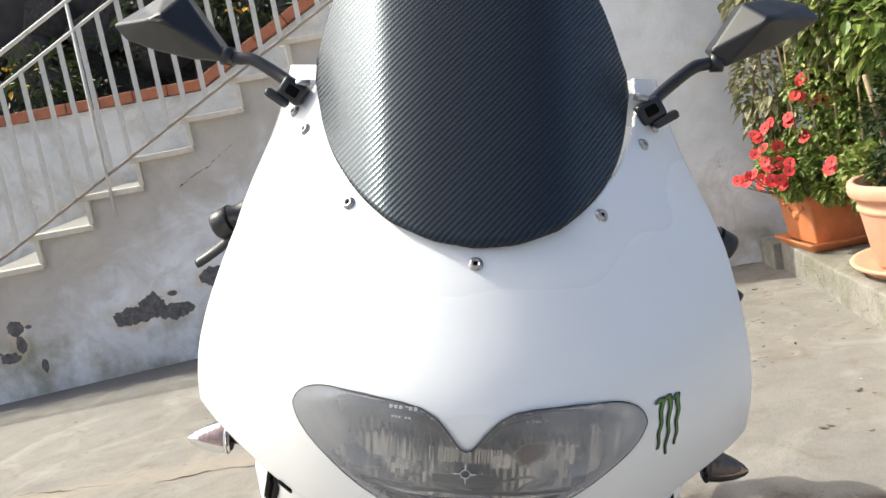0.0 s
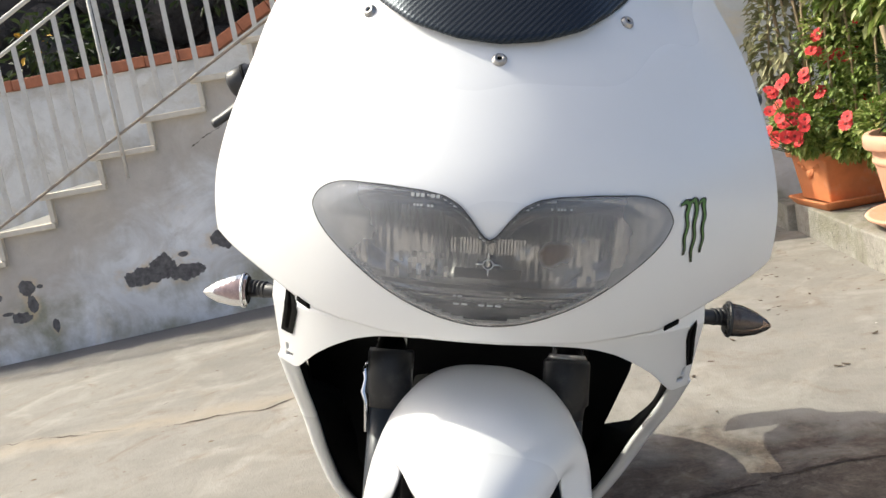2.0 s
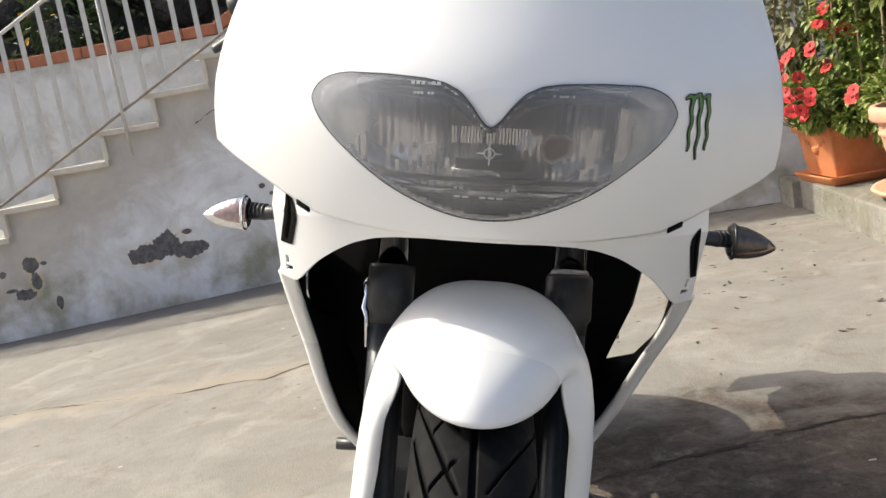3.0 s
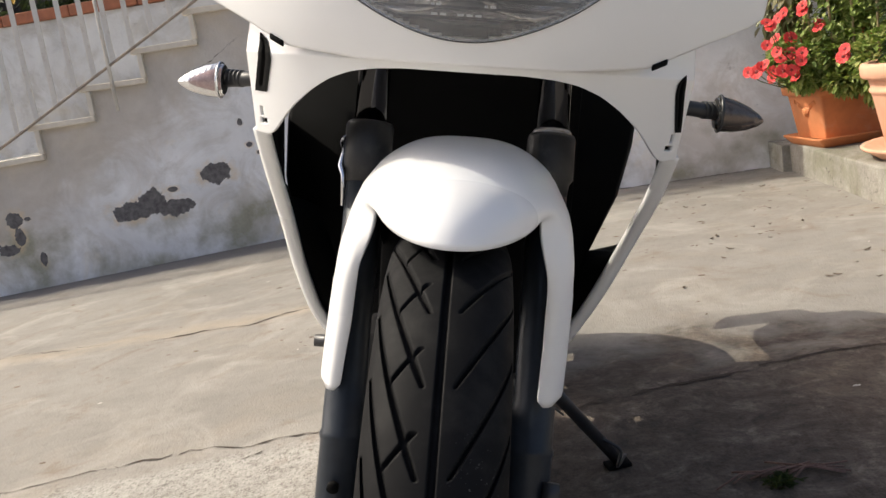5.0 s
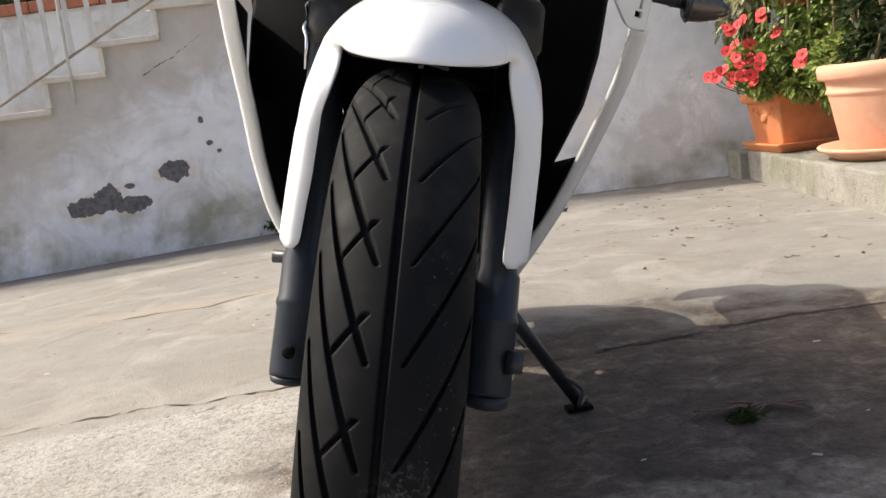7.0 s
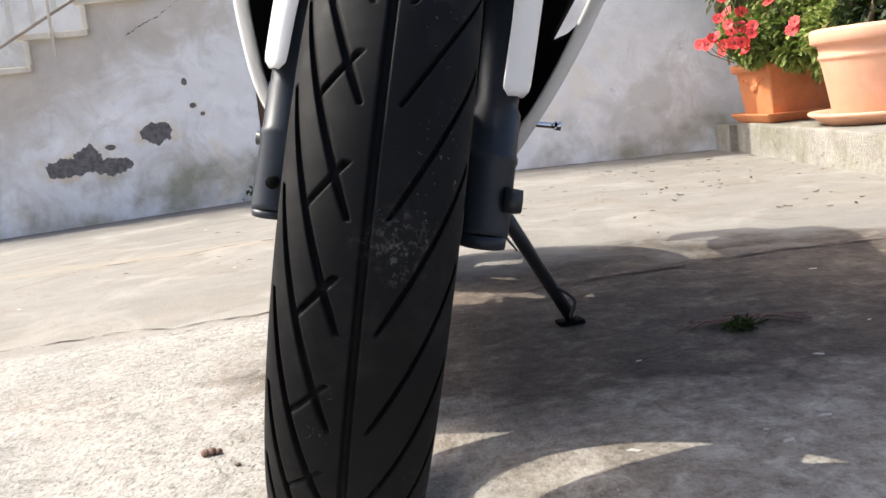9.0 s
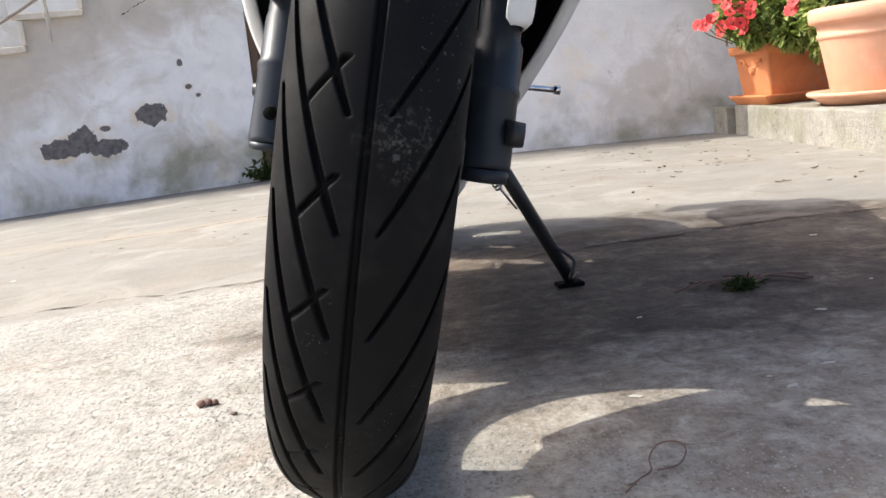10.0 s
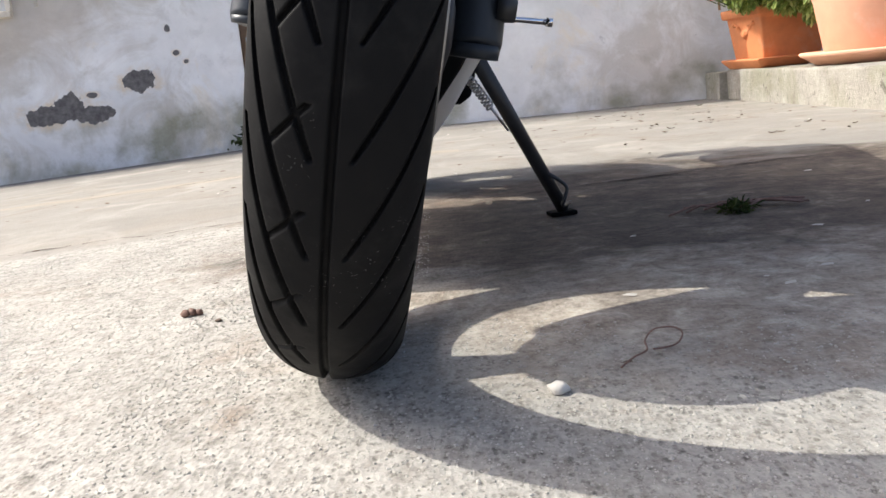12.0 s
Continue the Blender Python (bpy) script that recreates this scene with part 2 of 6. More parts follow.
def facet_material():
    """Pressed silver, with the bulb's brown reflection painted on as one patch."""
    m, n, l, p = mat("lamp_prism_silver", (0.6, 0.59, 0.58), 0.2, 0.96)
    v = coords(n, l)
    s = n.new("ShaderNodeSeparateXYZ")
    l.new(v, s.inputs[0])
    dx = calc(n, l, "MULTIPLY", calc(n, l, "ADD", s.outputs["X"], -0.062), 36)
    dz = calc(n, l, "MULTIPLY", calc(n, l, "ADD", s.outputs["Z"], -0.888), 40)
    far = calc(n, l, "SQRT", calc(n, l, "ADD", calc(n, l, "MULTIPLY", dx, dx), calc(n, l, "MULTIPLY", dz, dz)))
    far = calc(n, l, "ADD", far, calc(n, l, "MULTIPLY", noise_tex(n, l, v, 55, 4), 0.7))
    bulb_image = ramp(n, l, far, [(0.7, (0.9, 0.9, 0.9)), (1.3, (0, 0, 0))])
    col = mix(n, l, noise_tex(n, l, v, 24, 5), (0.46, 0.455, 0.45), (0.74, 0.735, 0.73))
    l.new(mix(n, l, bulb_image, col, (0.2, 0.12, 0.08)), p.inputs["Base Color"])
    l.new(ramp(n, l, bulb_image, [(0.0, (0.2,) * 3), (0.9, (0.5,) * 3)]), p.inputs["Roughness"])
    bump(n, l, p, noise_tex(n, l, v, 24, 4), 0.15, 0.001)
    return m


M["facet"] = facet_material()


def ground_material():
    m, n, l, p = mat("yard_concrete", (0.4, 0.37, 0.33), 0.9)
    v = coords(n, l)
    s = n.new("ShaderNodeSeparateXYZ")
    l.new(v, s.inputs[0])
    big, mid, fine = noise_tex(n, l, v, 0.7, 5), noise_tex(n, l, v, 6, 6, 0.6), noise_tex(n, l, v, 70, 5, 0.7)
    smooth = mix(n, l, 0.5, ramp(n, l, big, [(0.3, (0.205, 0.19, 0.168)), (0.7, (0.265, 0.25, 0.226))]), ramp(n, l, mid, [(0.3, (0.185, 0.17, 0.15)), (0.7, (0.27, 0.252, 0.226))]))
    grain = n.new("ShaderNodeTexVoronoi")
    grain.inputs["Scale"].default_value = 190
    l.new(coords(n, l, (1.0, 0.55, 1.0)), grain.inputs["Vector"])
    grain.inputs["Randomness"].default_value = 1.0
    pick = ramp(n, l, grain.outputs["Color"], [(0.52, (0, 0, 0)), (0.6, (1, 1, 1))])
    near = ramp(n, l, grain.outputs["Distance"], [(0.3, (1, 1, 1)), (0.48, (0, 0, 0))])
    fleck = calc(n, l, "MULTIPLY", pick, near)
    rough_c = mix(n, l, 0.5, ramp(n, l, fine, [(0.37, (0.22, 0.208, 0.187)), (0.6, (0.4, 0.382, 0.35))]), ramp(n, l, mid, [(0.35, (0.26, 0.246, 0.222)), (0.66, (0.38, 0.362, 0.33))]))
    patchy = ramp(n, l, noise_tex(n, l, v, 33, 4, 0.7), [(0.36, (0.25, 0.25, 0.25)), (0.62, (0.95, 0.95, 0.95))])
    rough_c = mix(n, l, calc(n, l, "MULTIPLY", fleck, patchy), rough_c, (0.16, 0.15, 0.135))
    gritty = ramp(n, l, noise_tex(n, l, coords(n, l, (1.0, 0.6, 1.0)), 150, 4, 0.75), [(0.35, (0.3, 0.285, 0.265)), (0.46, (1, 1, 1))])
    rough_c = mix(n, l, 0.75, rough_c, gritty, "MULTIPLY")
    # the coarse front slab ends along an uneven line
    line = calc(n, l, "ADD", s.outputs["Y"], calc(n, l, "MULTIPLY", calc(n, l, "SUBTRACT", mid, 0.5), 0.16))
    line = calc(n, l, "SUBTRACT", line, calc(n, l, "MULTIPLY", s.outputs["X"], 0.12))
    back = ramp(n, l, calc(n, l, "SUBTRACT", line, 1.5), [(0.50, (0, 0, 0)), (0.56, (1, 1, 1))])
    col = mix(n, l, back, rough_c, smooth)
    # brown, grey and wet stains by the stand, also painting in the bike's shadow
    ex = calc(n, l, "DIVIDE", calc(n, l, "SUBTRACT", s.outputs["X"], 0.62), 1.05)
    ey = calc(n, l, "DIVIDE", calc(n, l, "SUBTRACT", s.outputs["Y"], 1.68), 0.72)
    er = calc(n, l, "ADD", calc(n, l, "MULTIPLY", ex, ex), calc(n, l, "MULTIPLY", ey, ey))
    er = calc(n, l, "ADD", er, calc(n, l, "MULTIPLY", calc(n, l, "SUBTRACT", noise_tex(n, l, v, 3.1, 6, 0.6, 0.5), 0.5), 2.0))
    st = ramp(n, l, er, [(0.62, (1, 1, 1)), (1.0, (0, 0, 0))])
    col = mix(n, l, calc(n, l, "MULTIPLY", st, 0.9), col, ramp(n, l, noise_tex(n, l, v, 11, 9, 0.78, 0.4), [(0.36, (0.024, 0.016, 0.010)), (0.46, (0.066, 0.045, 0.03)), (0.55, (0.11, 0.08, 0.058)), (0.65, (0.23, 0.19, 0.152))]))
    # mottled grime in front, browned to warm and deepen the shade there
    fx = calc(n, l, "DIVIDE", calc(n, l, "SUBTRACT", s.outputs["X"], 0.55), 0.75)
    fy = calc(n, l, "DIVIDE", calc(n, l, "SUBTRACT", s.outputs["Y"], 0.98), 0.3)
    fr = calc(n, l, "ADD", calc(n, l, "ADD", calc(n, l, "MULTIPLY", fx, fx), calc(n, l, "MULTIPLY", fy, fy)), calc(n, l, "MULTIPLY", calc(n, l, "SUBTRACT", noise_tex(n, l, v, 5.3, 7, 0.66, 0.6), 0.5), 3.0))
    shaded_grime = ramp(n, l, fr, [(0.3, (0.8, 0.8, 0.8)), (1.3, (0, 0, 0))])
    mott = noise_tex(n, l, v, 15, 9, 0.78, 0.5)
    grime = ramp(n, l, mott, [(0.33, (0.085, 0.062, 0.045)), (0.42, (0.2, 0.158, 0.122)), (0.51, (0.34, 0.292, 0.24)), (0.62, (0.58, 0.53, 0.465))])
    col = mix(n, l, shaded_grime, col, mix(n, l, 0.3, grime, ramp(n, l, fine, [(0.3, (0.14, 0.112, 0.086)), (0.7, (0.44, 0.385, 0.325))])))
    dirt = ramp(n, l, noise_tex(n, l, v, 1.7, 9, 0.72, 0.25), [(0.54, (0, 0, 0)), (0.72, (0.5, 0.5, 0.5))])
    col = mix(n, l, dirt, col, (0.22, 0.178, 0.132))
    long_v = coords(n, l, (0.9, 0.8, 1.0), (0, 0, -0.13))
    tan = ramp(n, l, noise_tex(n, l, long_v, 2.2, 7, 0.66, 0.5), [(0.52, (0, 0, 0)), (0.7, (0.32, 0.32, 0.32))])
    col = mix(n, l, calc(n, l, "MULTIPLY", tan, back), col, (0.29, 0.235, 0.17))
    pale = ramp(n, l, noise_tex(n, l, long_v, 3.7, 6, 0.6, 0.9), [(0.5, (0, 0, 0)), (0.66, (0.55, 0.55, 0.55))])
    col = mix(n, l, calc(n, l, "MULTIPLY", pale, back), col, (0.36, 0.335, 0.297))
    wash = ramp(n, l, noise_tex(n, l, coords(n, l, (0.45, 1.3, 1.0), (0, 0, -0.13)), 1.5, 7, 0.62, 0.8), [(0.5, (0, 0, 0)), (0.66, (0.5, 0.5, 0.5))])
    col = mix(n, l, calc(n, l, "MULTIPLY", wash, back), col, (0.165, 0.155, 0.14))
    # rusty sand gathered along the old joint across the yard
    seam = calc(n, l, "ABSOLUTE", calc(n, l, "SUBTRACT", calc(n, l, "ADD", s.outputs["Y"], calc(n, l, "MULTIPLY", calc(n, l, "SUBTRACT", mid, 0.5), 0.3)), 3.33))
    sand = calc(n, l, "MULTIPLY", ramp(n, l, seam, [(0.0, (0.5,) * 3), (0.1, (0, 0, 0))]), calc(n, l, "LESS_THAN", s.outputs["X"], 0.1))
    col = mix(n, l, sand, col, (0.35, 0.285, 0.21))
    pits = ramp(n, l, noise_tex(n, l, v, 26, 8, 0.72), [(0.3, (0.35,) * 3), (0.42, (1, 1, 1))])
    trowelled = ramp(n, l, back, [(0.0, (0.75,) * 3), (1.0, (0.2,) * 3)])
    col = mix(n, l, trowelled, col, pits, "MULTIPLY")
    speck = ramp(n, l, noise_tex(n, l, coords(n, l, (1.0, 0.7, 1.0)), 48, 8, 0.75), [(0.34, (0.45, 0.43, 0.41)), (0.5, (1, 1, 1))])
    col = mix(n, l, trowelled, col, speck, "MULTIPLY")
    stain = ramp(n, l, noise_tex(n, l, v, 4.2, 8, 0.72, 0.8), [(0.56, (0, 0, 0)), (0.68, (0.55, 0.55, 0.55))])
    col = mix(n, l, stain, col, (0.165, 0.115, 0.08))
    # dark strip along the foot of the stair wall, painting in the wall's shadow
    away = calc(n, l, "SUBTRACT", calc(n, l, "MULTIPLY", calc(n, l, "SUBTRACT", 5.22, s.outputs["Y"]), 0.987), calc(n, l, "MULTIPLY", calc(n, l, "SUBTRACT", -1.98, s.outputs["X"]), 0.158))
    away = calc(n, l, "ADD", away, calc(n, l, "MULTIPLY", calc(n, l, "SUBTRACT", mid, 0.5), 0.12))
    foot_shade = calc(n, l, "MULTIPLY", ramp(n, l, away, [(0.28, (0.85, 0.85, 0.85)), (0.37, (0, 0, 0))]), calc(n, l, "LESS_THAN", s.outputs["X"], -0.95))
    col = mix(n, l, foot_shade, col, mix(n, l, fine, (0.09, 0.088, 0.092), (0.16, 0.155, 0.155)))
    l.new(col, p.inputs["Base Color"])
    h = calc(n, l, "ADD", calc(n, l, "MULTIPLY", mid, 1.6), calc(n, l, "ADD", fine, calc(n, l, "MULTIPLY", grain.outputs["Distance"], 0.7)))
    bump(n, l, p, h, 0.38, 0.004)
    return m


M["ground"] = ground_material()


def plaster_material(name, tone, holes, wear=0.6, runs=False, smear=None):
    """Old stained plaster. holes: (u, z, half width, half height) where the coat has come off and dark render shows."""
    m, n, l, p = mat(name, tone, 0.9)
    v = coords(n, l)
    s = n.new("ShaderNodeSeparateXYZ")
    l.new(v, s.inputs[0])
    big, mid, fine = noise_tex(n, l, v, 1.3, 5, 0.6, 0.3), noise_tex(n, l, v, 5, 7, 0.62), noise_tex(n, l, v, 60, 4)
    k = lambda f: tuple(c * f for c in tone)
    col = mix(n, l, 0.5, ramp(n, l, big, [(0.32, k(0.74)), (0.66, k(1.13))]), ramp(n, l, mid, [(0.3, k(0.8)), (0.7, k(1.12))]))
    yellow = ramp(n, l, noise_tex(n, l, v, 2.2, 6, 0.65, 0.6), [(0.56, (0, 0, 0)), (0.72, (0.65, 0.65, 0.65))])
    col = mix(n, l, yellow, col, (tone[0] * 0.95, tone[1] * 0.82, tone[2] * 0.6))
    # brown and olive blotches, and pale washed-out clouds
    blot = ramp(n, l, noise_tex(n, l, v, 2.9, 7, 0.66, 0.9), [(0.47, (0, 0, 0)), (0.62, (0.75, 0.75, 0.75))])
    col = mix(n, l, calc(n, l, "MULTIPLY", blot, wear), col, (tone[0] * 0.52, tone[1] * 0.47, tone[2] * 0.38))
    soot = ramp(n, l, noise_tex(n, l, v, 7.5, 6, 0.7, 0.4), [(0.55, (0, 0, 0)), (0.72, (0.6, 0.6, 0.6))])
    col = mix(n, l, calc(n, l, "MULTIPLY", soot, wear), col, k(0.5))
    if smear:
        sx = calc(n, l, "DIVIDE", calc(n, l, "SUBTRACT", s.outputs["X"], smear[0]), smear[2])
        sz = calc(n, l, "DIVIDE", calc(n, l, "SUBTRACT", s.outputs["Z"], smear[1]), smear[3])
        sr = calc(n, l, "ADD", calc(n, l, "ADD", calc(n, l, "MULTIPLY", sx, sx), calc(n, l, "MULTIPLY", sz, sz)), calc(n, l, "MULTIPLY", calc(n, l, "SUBTRACT", noise_tex(n, l, v, 4.5, 7, 0.68, 0.8), 0.5), 4.0))
        col = mix(n, l, ramp(n, l, sr, [(0.1, (0.5, 0.5, 0.5)), (0.9, (0, 0, 0))]), col, (tone[0] * 0.6, tone[1] * 0.56, tone[2] * 0.48))
    if runs:
        # rusty brown run-off below the treads, along the slope of the stair
        down = calc(n, l, "SUBTRACT", calc(n, l, "ADD", calc(n, l, "MULTIPLY", s.outputs["X"], 0.521), 0.94), s.outputs["Z"])
        down = calc(n, l, "ADD", down, calc(n, l, "MULTIPLY", calc(n, l, "SUBTRACT", noise_tex(n, l, v, 3.3, 6, 0.65, 0.7), 0.5), 0.9))
        run = ramp(n, l, down, [(0.2, (0.75, 0.75, 0.75)), (0.5, (0, 0, 0))])
        col = mix(n, l, run, col, mix(n, l, mid, (tone[0] * 0.42, tone[1] * 0.37, tone[2] * 0.31), (tone[0] * 0.8, tone[1] * 0.72, tone[2] * 0.62)))
    # moss and damp with its own outline near the foot
    foot = calc(n, l, "ADD", calc(n, l, "MULTIPLY", s.outputs["Z"], 2.4), calc(n, l, "MULTIPLY", mid, -0.9))
    moss = calc(n, l, "MULTIPLY", ramp(n, l, foot, [(0.0, (1, 1, 1)), (0.32, (0, 0, 0))]), ramp(n, l, noise_tex(n, l, v, 3.4, 5), [(0.44, (0, 0, 0)), (0.64, (1, 1, 1))]))
    col = mix(n, l, calc(n, l, "MULTIPLY", moss, 0.75), col, mix(n, l, fine, (0.15, 0.14, 0.08), (0.36, 0.34, 0.2)))
    wob = calc(n, l, "MULTIPLY", calc(n, l, "SUBTRACT", noise_tex(n, l, v, 17, 6, 0.62), 0.5), 1.7)
    hole = None
    rust = None
    for u, z, a, b in holes:
        dx = calc(n, l, "DIVIDE", calc(n, l, "SUBTRACT", s.outputs["X"], u), a)
        dz = calc(n, l, "DIVIDE", calc(n, l, "SUBTRACT", s.outputs["Z"], z), b)
        r = calc(n, l, "SQRT", calc(n, l, "ADD", calc(n, l, "MULTIPLY", dx, dx), calc(n, l, "MULTIPLY", dz, dz)))
        r = calc(n, l, "ADD", r, wob)
        one = calc(n, l, "LESS_THAN", r, 0.95)
        halo = calc(n, l, "SUBTRACT", 1.0, calc(n, l, "MULTIPLY", calc(n, l, "SUBTRACT", r, 0.9), 1.2), True)
        hole = one if hole is None else calc(n, l, "MAXIMUM", hole, one)
        rust = halo if rust is None else calc(n, l, "MAXIMUM", rust, halo)
    h = calc(n, l, "ADD", mid, calc(n, l, "MULTIPLY", fine, 0.35))
    if hole is not None:
        rust = calc(n, l, "MULTIPLY", rust, ramp(n, l, noise_tex(n, l, v, 7, 6, 0.7, 0.5), [(0.45, (0.05,) * 3), (0.62, (0.75,) * 3)]))
        col = mix(n, l, rust, col, (tone[0] * 0.82, tone[1] * 0.64, tone[2] * 0.40))
        col = mix(n, l, hole, col, ramp(n, l, noise_tex(n, l, v, 26, 6, 0.7), [(0.32, (0.075, 0.07, 0.072)), (0.68, (0.21, 0.198, 0.195))]))
        h = calc(n, l, "SUBTRACT", h, calc(n, l, "MULTIPLY", hole, 1.6))
    pock = ramp(n, l, noise_tex(n, l, v, 11, 6, 0.7), [(0.26, (0.45,) * 3), (0.34, (1, 1, 1))])
    col = mix(n, l, 0.6, col, pock, "MULTIPLY")
    l.new(col, p.inputs["Base Color"])
    bump(n, l, p, h, 0.6, 0.012)
    return m


M["plaster"] = plaster_material("stained_grey_plaster", (0.86, 0.86, 0.86), [
    (-0.13, 0.262, 0.125, 0.055), (0.0, 0.30, 0.085, 0.075), (0.12, 0.25, 0.105, 0.05), (0.385, 0.41, 0.092, 0.062), (0.122, 0.356, 0.032, 0.016), (0.608, 0.543, 0.02, 0.015), (0.577, 0.679, 0.015, 0.02), (0.654, 0.49, 0.014, 0.011),
    (-0.80, 0.325, 0.052, 0.05), (-0.722, 0.32, 0.02, 0.014), (-0.785, 0.225, 0.034, 0.05), (-0.865, 0.155, 0.06, 0.036), (-0.94, 0.188, 0.035, 0.011), (-0.683, 0.07, 0.02, 0.045), (-0.965, 0.29, 0.02, 0.02)], 0.6, True)
M["plaster_right"] = plaster_material("smooth_grey_plaster", (0.92, 0.915, 0.90), [], 0.12, False, (1.25, 0.22, 0.5, 0.4))
M["plaster_back"] = plaster_material("pale_garden_wall_plaster", (0.64, 0.65, 0.66), [])


def kerb_material():
    m, n, l, p = mat("rough_kerb_concrete", (0.5, 0.46, 0.4), 0.92)
    v = coords(n, l)
    tall = coords(n, l, (6, 6, 3.0))
    mid, fine = noise_tex(n, l, v, 7, 9, 0.68), noise_tex(n, l, v, 75, 5, 0.7)
    col = mix(n, l, 0.45, ramp(n, l, mid, [(0.3, (0.23, 0.213, 0.18)), (0.7, (0.47, 0.445, 0.39))]), ramp(n, l, fine, [(0.3, (0.22, 0.2, 0.175)), (0.7, (0.46, 0.43, 0.38))]))
    moss = ramp(n, l, noise_tex(n, l, v, 3.5, 7, 0.66, 0.6), [(0.48, (0, 0, 0)), (0.64, (0.6, 0.6, 0.6))])
    col = mix(n, l, moss, col, (0.2, 0.195, 0.125))
    streak = ramp(n, l, noise_tex(n, l, tall, 0.9, 7, 0.72, 0.6), [(0.56, (0, 0, 0)), (0.7, (0.6, 0.6, 0.6))])
    col = mix(n, l, streak, col, (0.15, 0.135, 0.11))
    chips = ramp(n, l, noise_tex(n, l, v, 13, 7, 0.74, 1.2), [(0.33, (0.16, 0.15, 0.13)), (0.42, (1, 1, 1))])
    l.new(mix(n, l, 0.8, col, chips, "MULTIPLY"), p.inputs["Base Color"])
    bump(n, l, p, calc(n, l, "ADD", calc(n, l, "MULTIPLY", mid, 2.0), fine), 0.9, 0.012)
    return m


M["kerbstone"] = kerb_material()


# ---------------------------------------------------------------- mesh makers
def mesh_of(name, verts, faces, smooth=True):
    me = bpy.data.meshes.new(name)
    me.from_pydata([tuple(v) for v in verts], [], faces)
    me.update()
    if smooth:
        me.polygons.foreach_set("use_smooth", [True] * len(me.polygons))
    return me


def bm_mesh(name, bm, smooth=False):
    bmesh.ops.recalc_face_normals(bm, faces=bm.faces)
    me = bpy.data.meshes.new(name)
    bm.to_mesh(me)
    bm.free()
    if smooth:
        me.polygons.foreach_set("use_smooth", [True] * len(me.polygons))
    return me


def part(name, data, material, parent=None, label="", m=None):
    """Links one mesh as an object under its thing or part."""
    if isinstance(data, bmesh.types.BMesh):
        data = bm_mesh(name, data)
    if material is not None and not data.materials:
        data.materials.append(material)
    ob = new(name, data)
    if parent is not None:
        ob.parent = parent
    if m is not None:
        ob.matrix_basis = m
    if label:
        ob["label"] = label
    return ob


def thing(name, label, category, group="", m=None, kind=""):
    ob = new(name)
    ob.empty_display_size = 0.1
    if m is not None:
        ob.matrix_basis = m
    return tagged(ob, label, category, group, kind)


def box(x0, x1, y0, y1, z0, z1, bevel=0.0, seg=2):
    bm = bmesh.new()
    bmesh.ops.create_cube(bm, size=1)
    for v in bm.verts:
        v.co = Vector(((x0 + x1) / 2 + v.co.x * (x1 - x0), (y0 + y1) / 2 + v.co.y * (y1 - y0), (z0 + z1) / 2 + v.co.z * (z1 - z0)))
    if bevel:
        bmesh.ops.bevel(bm, geom=bm.edges[:], offset=bevel, segments=seg, profile=0.6, affect="EDGES")
    return bm


def tube(points, radius, sides=12, cap=True, flat=1.0):
    """A round bar along points; radius is one number or one for each point."""
    pts = [Vector(p) for p in points]
    rad = radius if isinstance(radius, (list, tuple)) else [radius] * len(pts)
    verts, faces = [], []
    side = None
    for i, p in enumerate(pts):
        d = (pts[min(i + 1, len(pts) - 1)] - pts[max(i - 1, 0)]).normalized()
        if side is None:
            side = d.orthogonal().normalized()
        side = (side - d * side.dot(d)).normalized()
        up = d.cross(side)
        for k in range(sides):
            a = 2 * math.pi * k / sides
            verts.append(p + rad[i] * (math.cos(a) * side + flat * math.sin(a) * up))
    for i in range(len(pts) - 1):
        for k in range(sides):
            a, b = i * sides + k, i * sides + (k + 1) % sides
            faces.append((a, b, b + sides, a + sides))
    if cap:
        faces.append(tuple(reversed(range(sides))))
        faces.append(tuple(range(len(verts) - sides, len(verts))))
    me = mesh_of("bar", verts, faces)
    return me


def grid_mesh(name, rows, keep=None, close=False):
    """A sheet from rows of points; keep(i, j) tells which cells stay."""
    nr, nc = len(rows), len(rows[0])
    verts = [p for r in rows for p in r]
    faces = []
    for i in range(nr - 1):
        for j in range(nc if close else nc - 1):
            if keep is None or keep(i, j):
                a, b = i * nc + j, i * nc + (j + 1) % nc
                faces.append((a, b, b + nc, a + nc))
    return mesh_of(name, verts, faces)


def thick(ob, t, offset=1.0):
    s = ob.modifiers.new("thickness", "SOLIDIFY")
    s.thickness, s.offset = t, offset
    return ob


def extrude_poly(poly, y0, y1, bevel=0.0):
    """A polygon of (x, z) made solid between y0 and y1."""
    bm = bmesh.new()
    a = [bm.verts.new((x, y0, z)) for x, z in poly]
    b = [bm.verts.new((x, y1, z)) for x, z in poly]
    bm.faces.new(a)
    bm.faces.new(list(reversed(b)))
    for i in range(len(a)):
        j = (i + 1) % len(a)
        bm.faces.new((a[j], a[i], b[i], b[j]))
    if bevel:
        bmesh.ops.bevel(bm, geom=bm.edges[:], offset=bevel, segments=2, profile=0.6, affect="EDGES")
    return bm


def spline(pts, steps=8):
    """Catmull-Rom through the points."""
    pts = [Vector(p) for p in pts]
    out = []
    for i in range(len(pts) - 1):
        p0, p1, p2, p3 = pts[max(i - 1, 0)], pts[i], pts[i + 1], pts[min(i + 2, len(pts) - 1)]
        for k in range(steps):
            t = k / steps
            out.append(0.5 * (2 * p1 + (p2 - p0) * t + (2 * p0 - 5 * p1 + 4 * p2 - p3) * t * t + (3 * p1 - p0 - 3 * p2 + p3) * t ** 3))
    out.append(pts[-1])
    return out


def interp(table):
    xs, ys = zip(*table)
    return lambda x: float(np.interp(x, xs, ys))


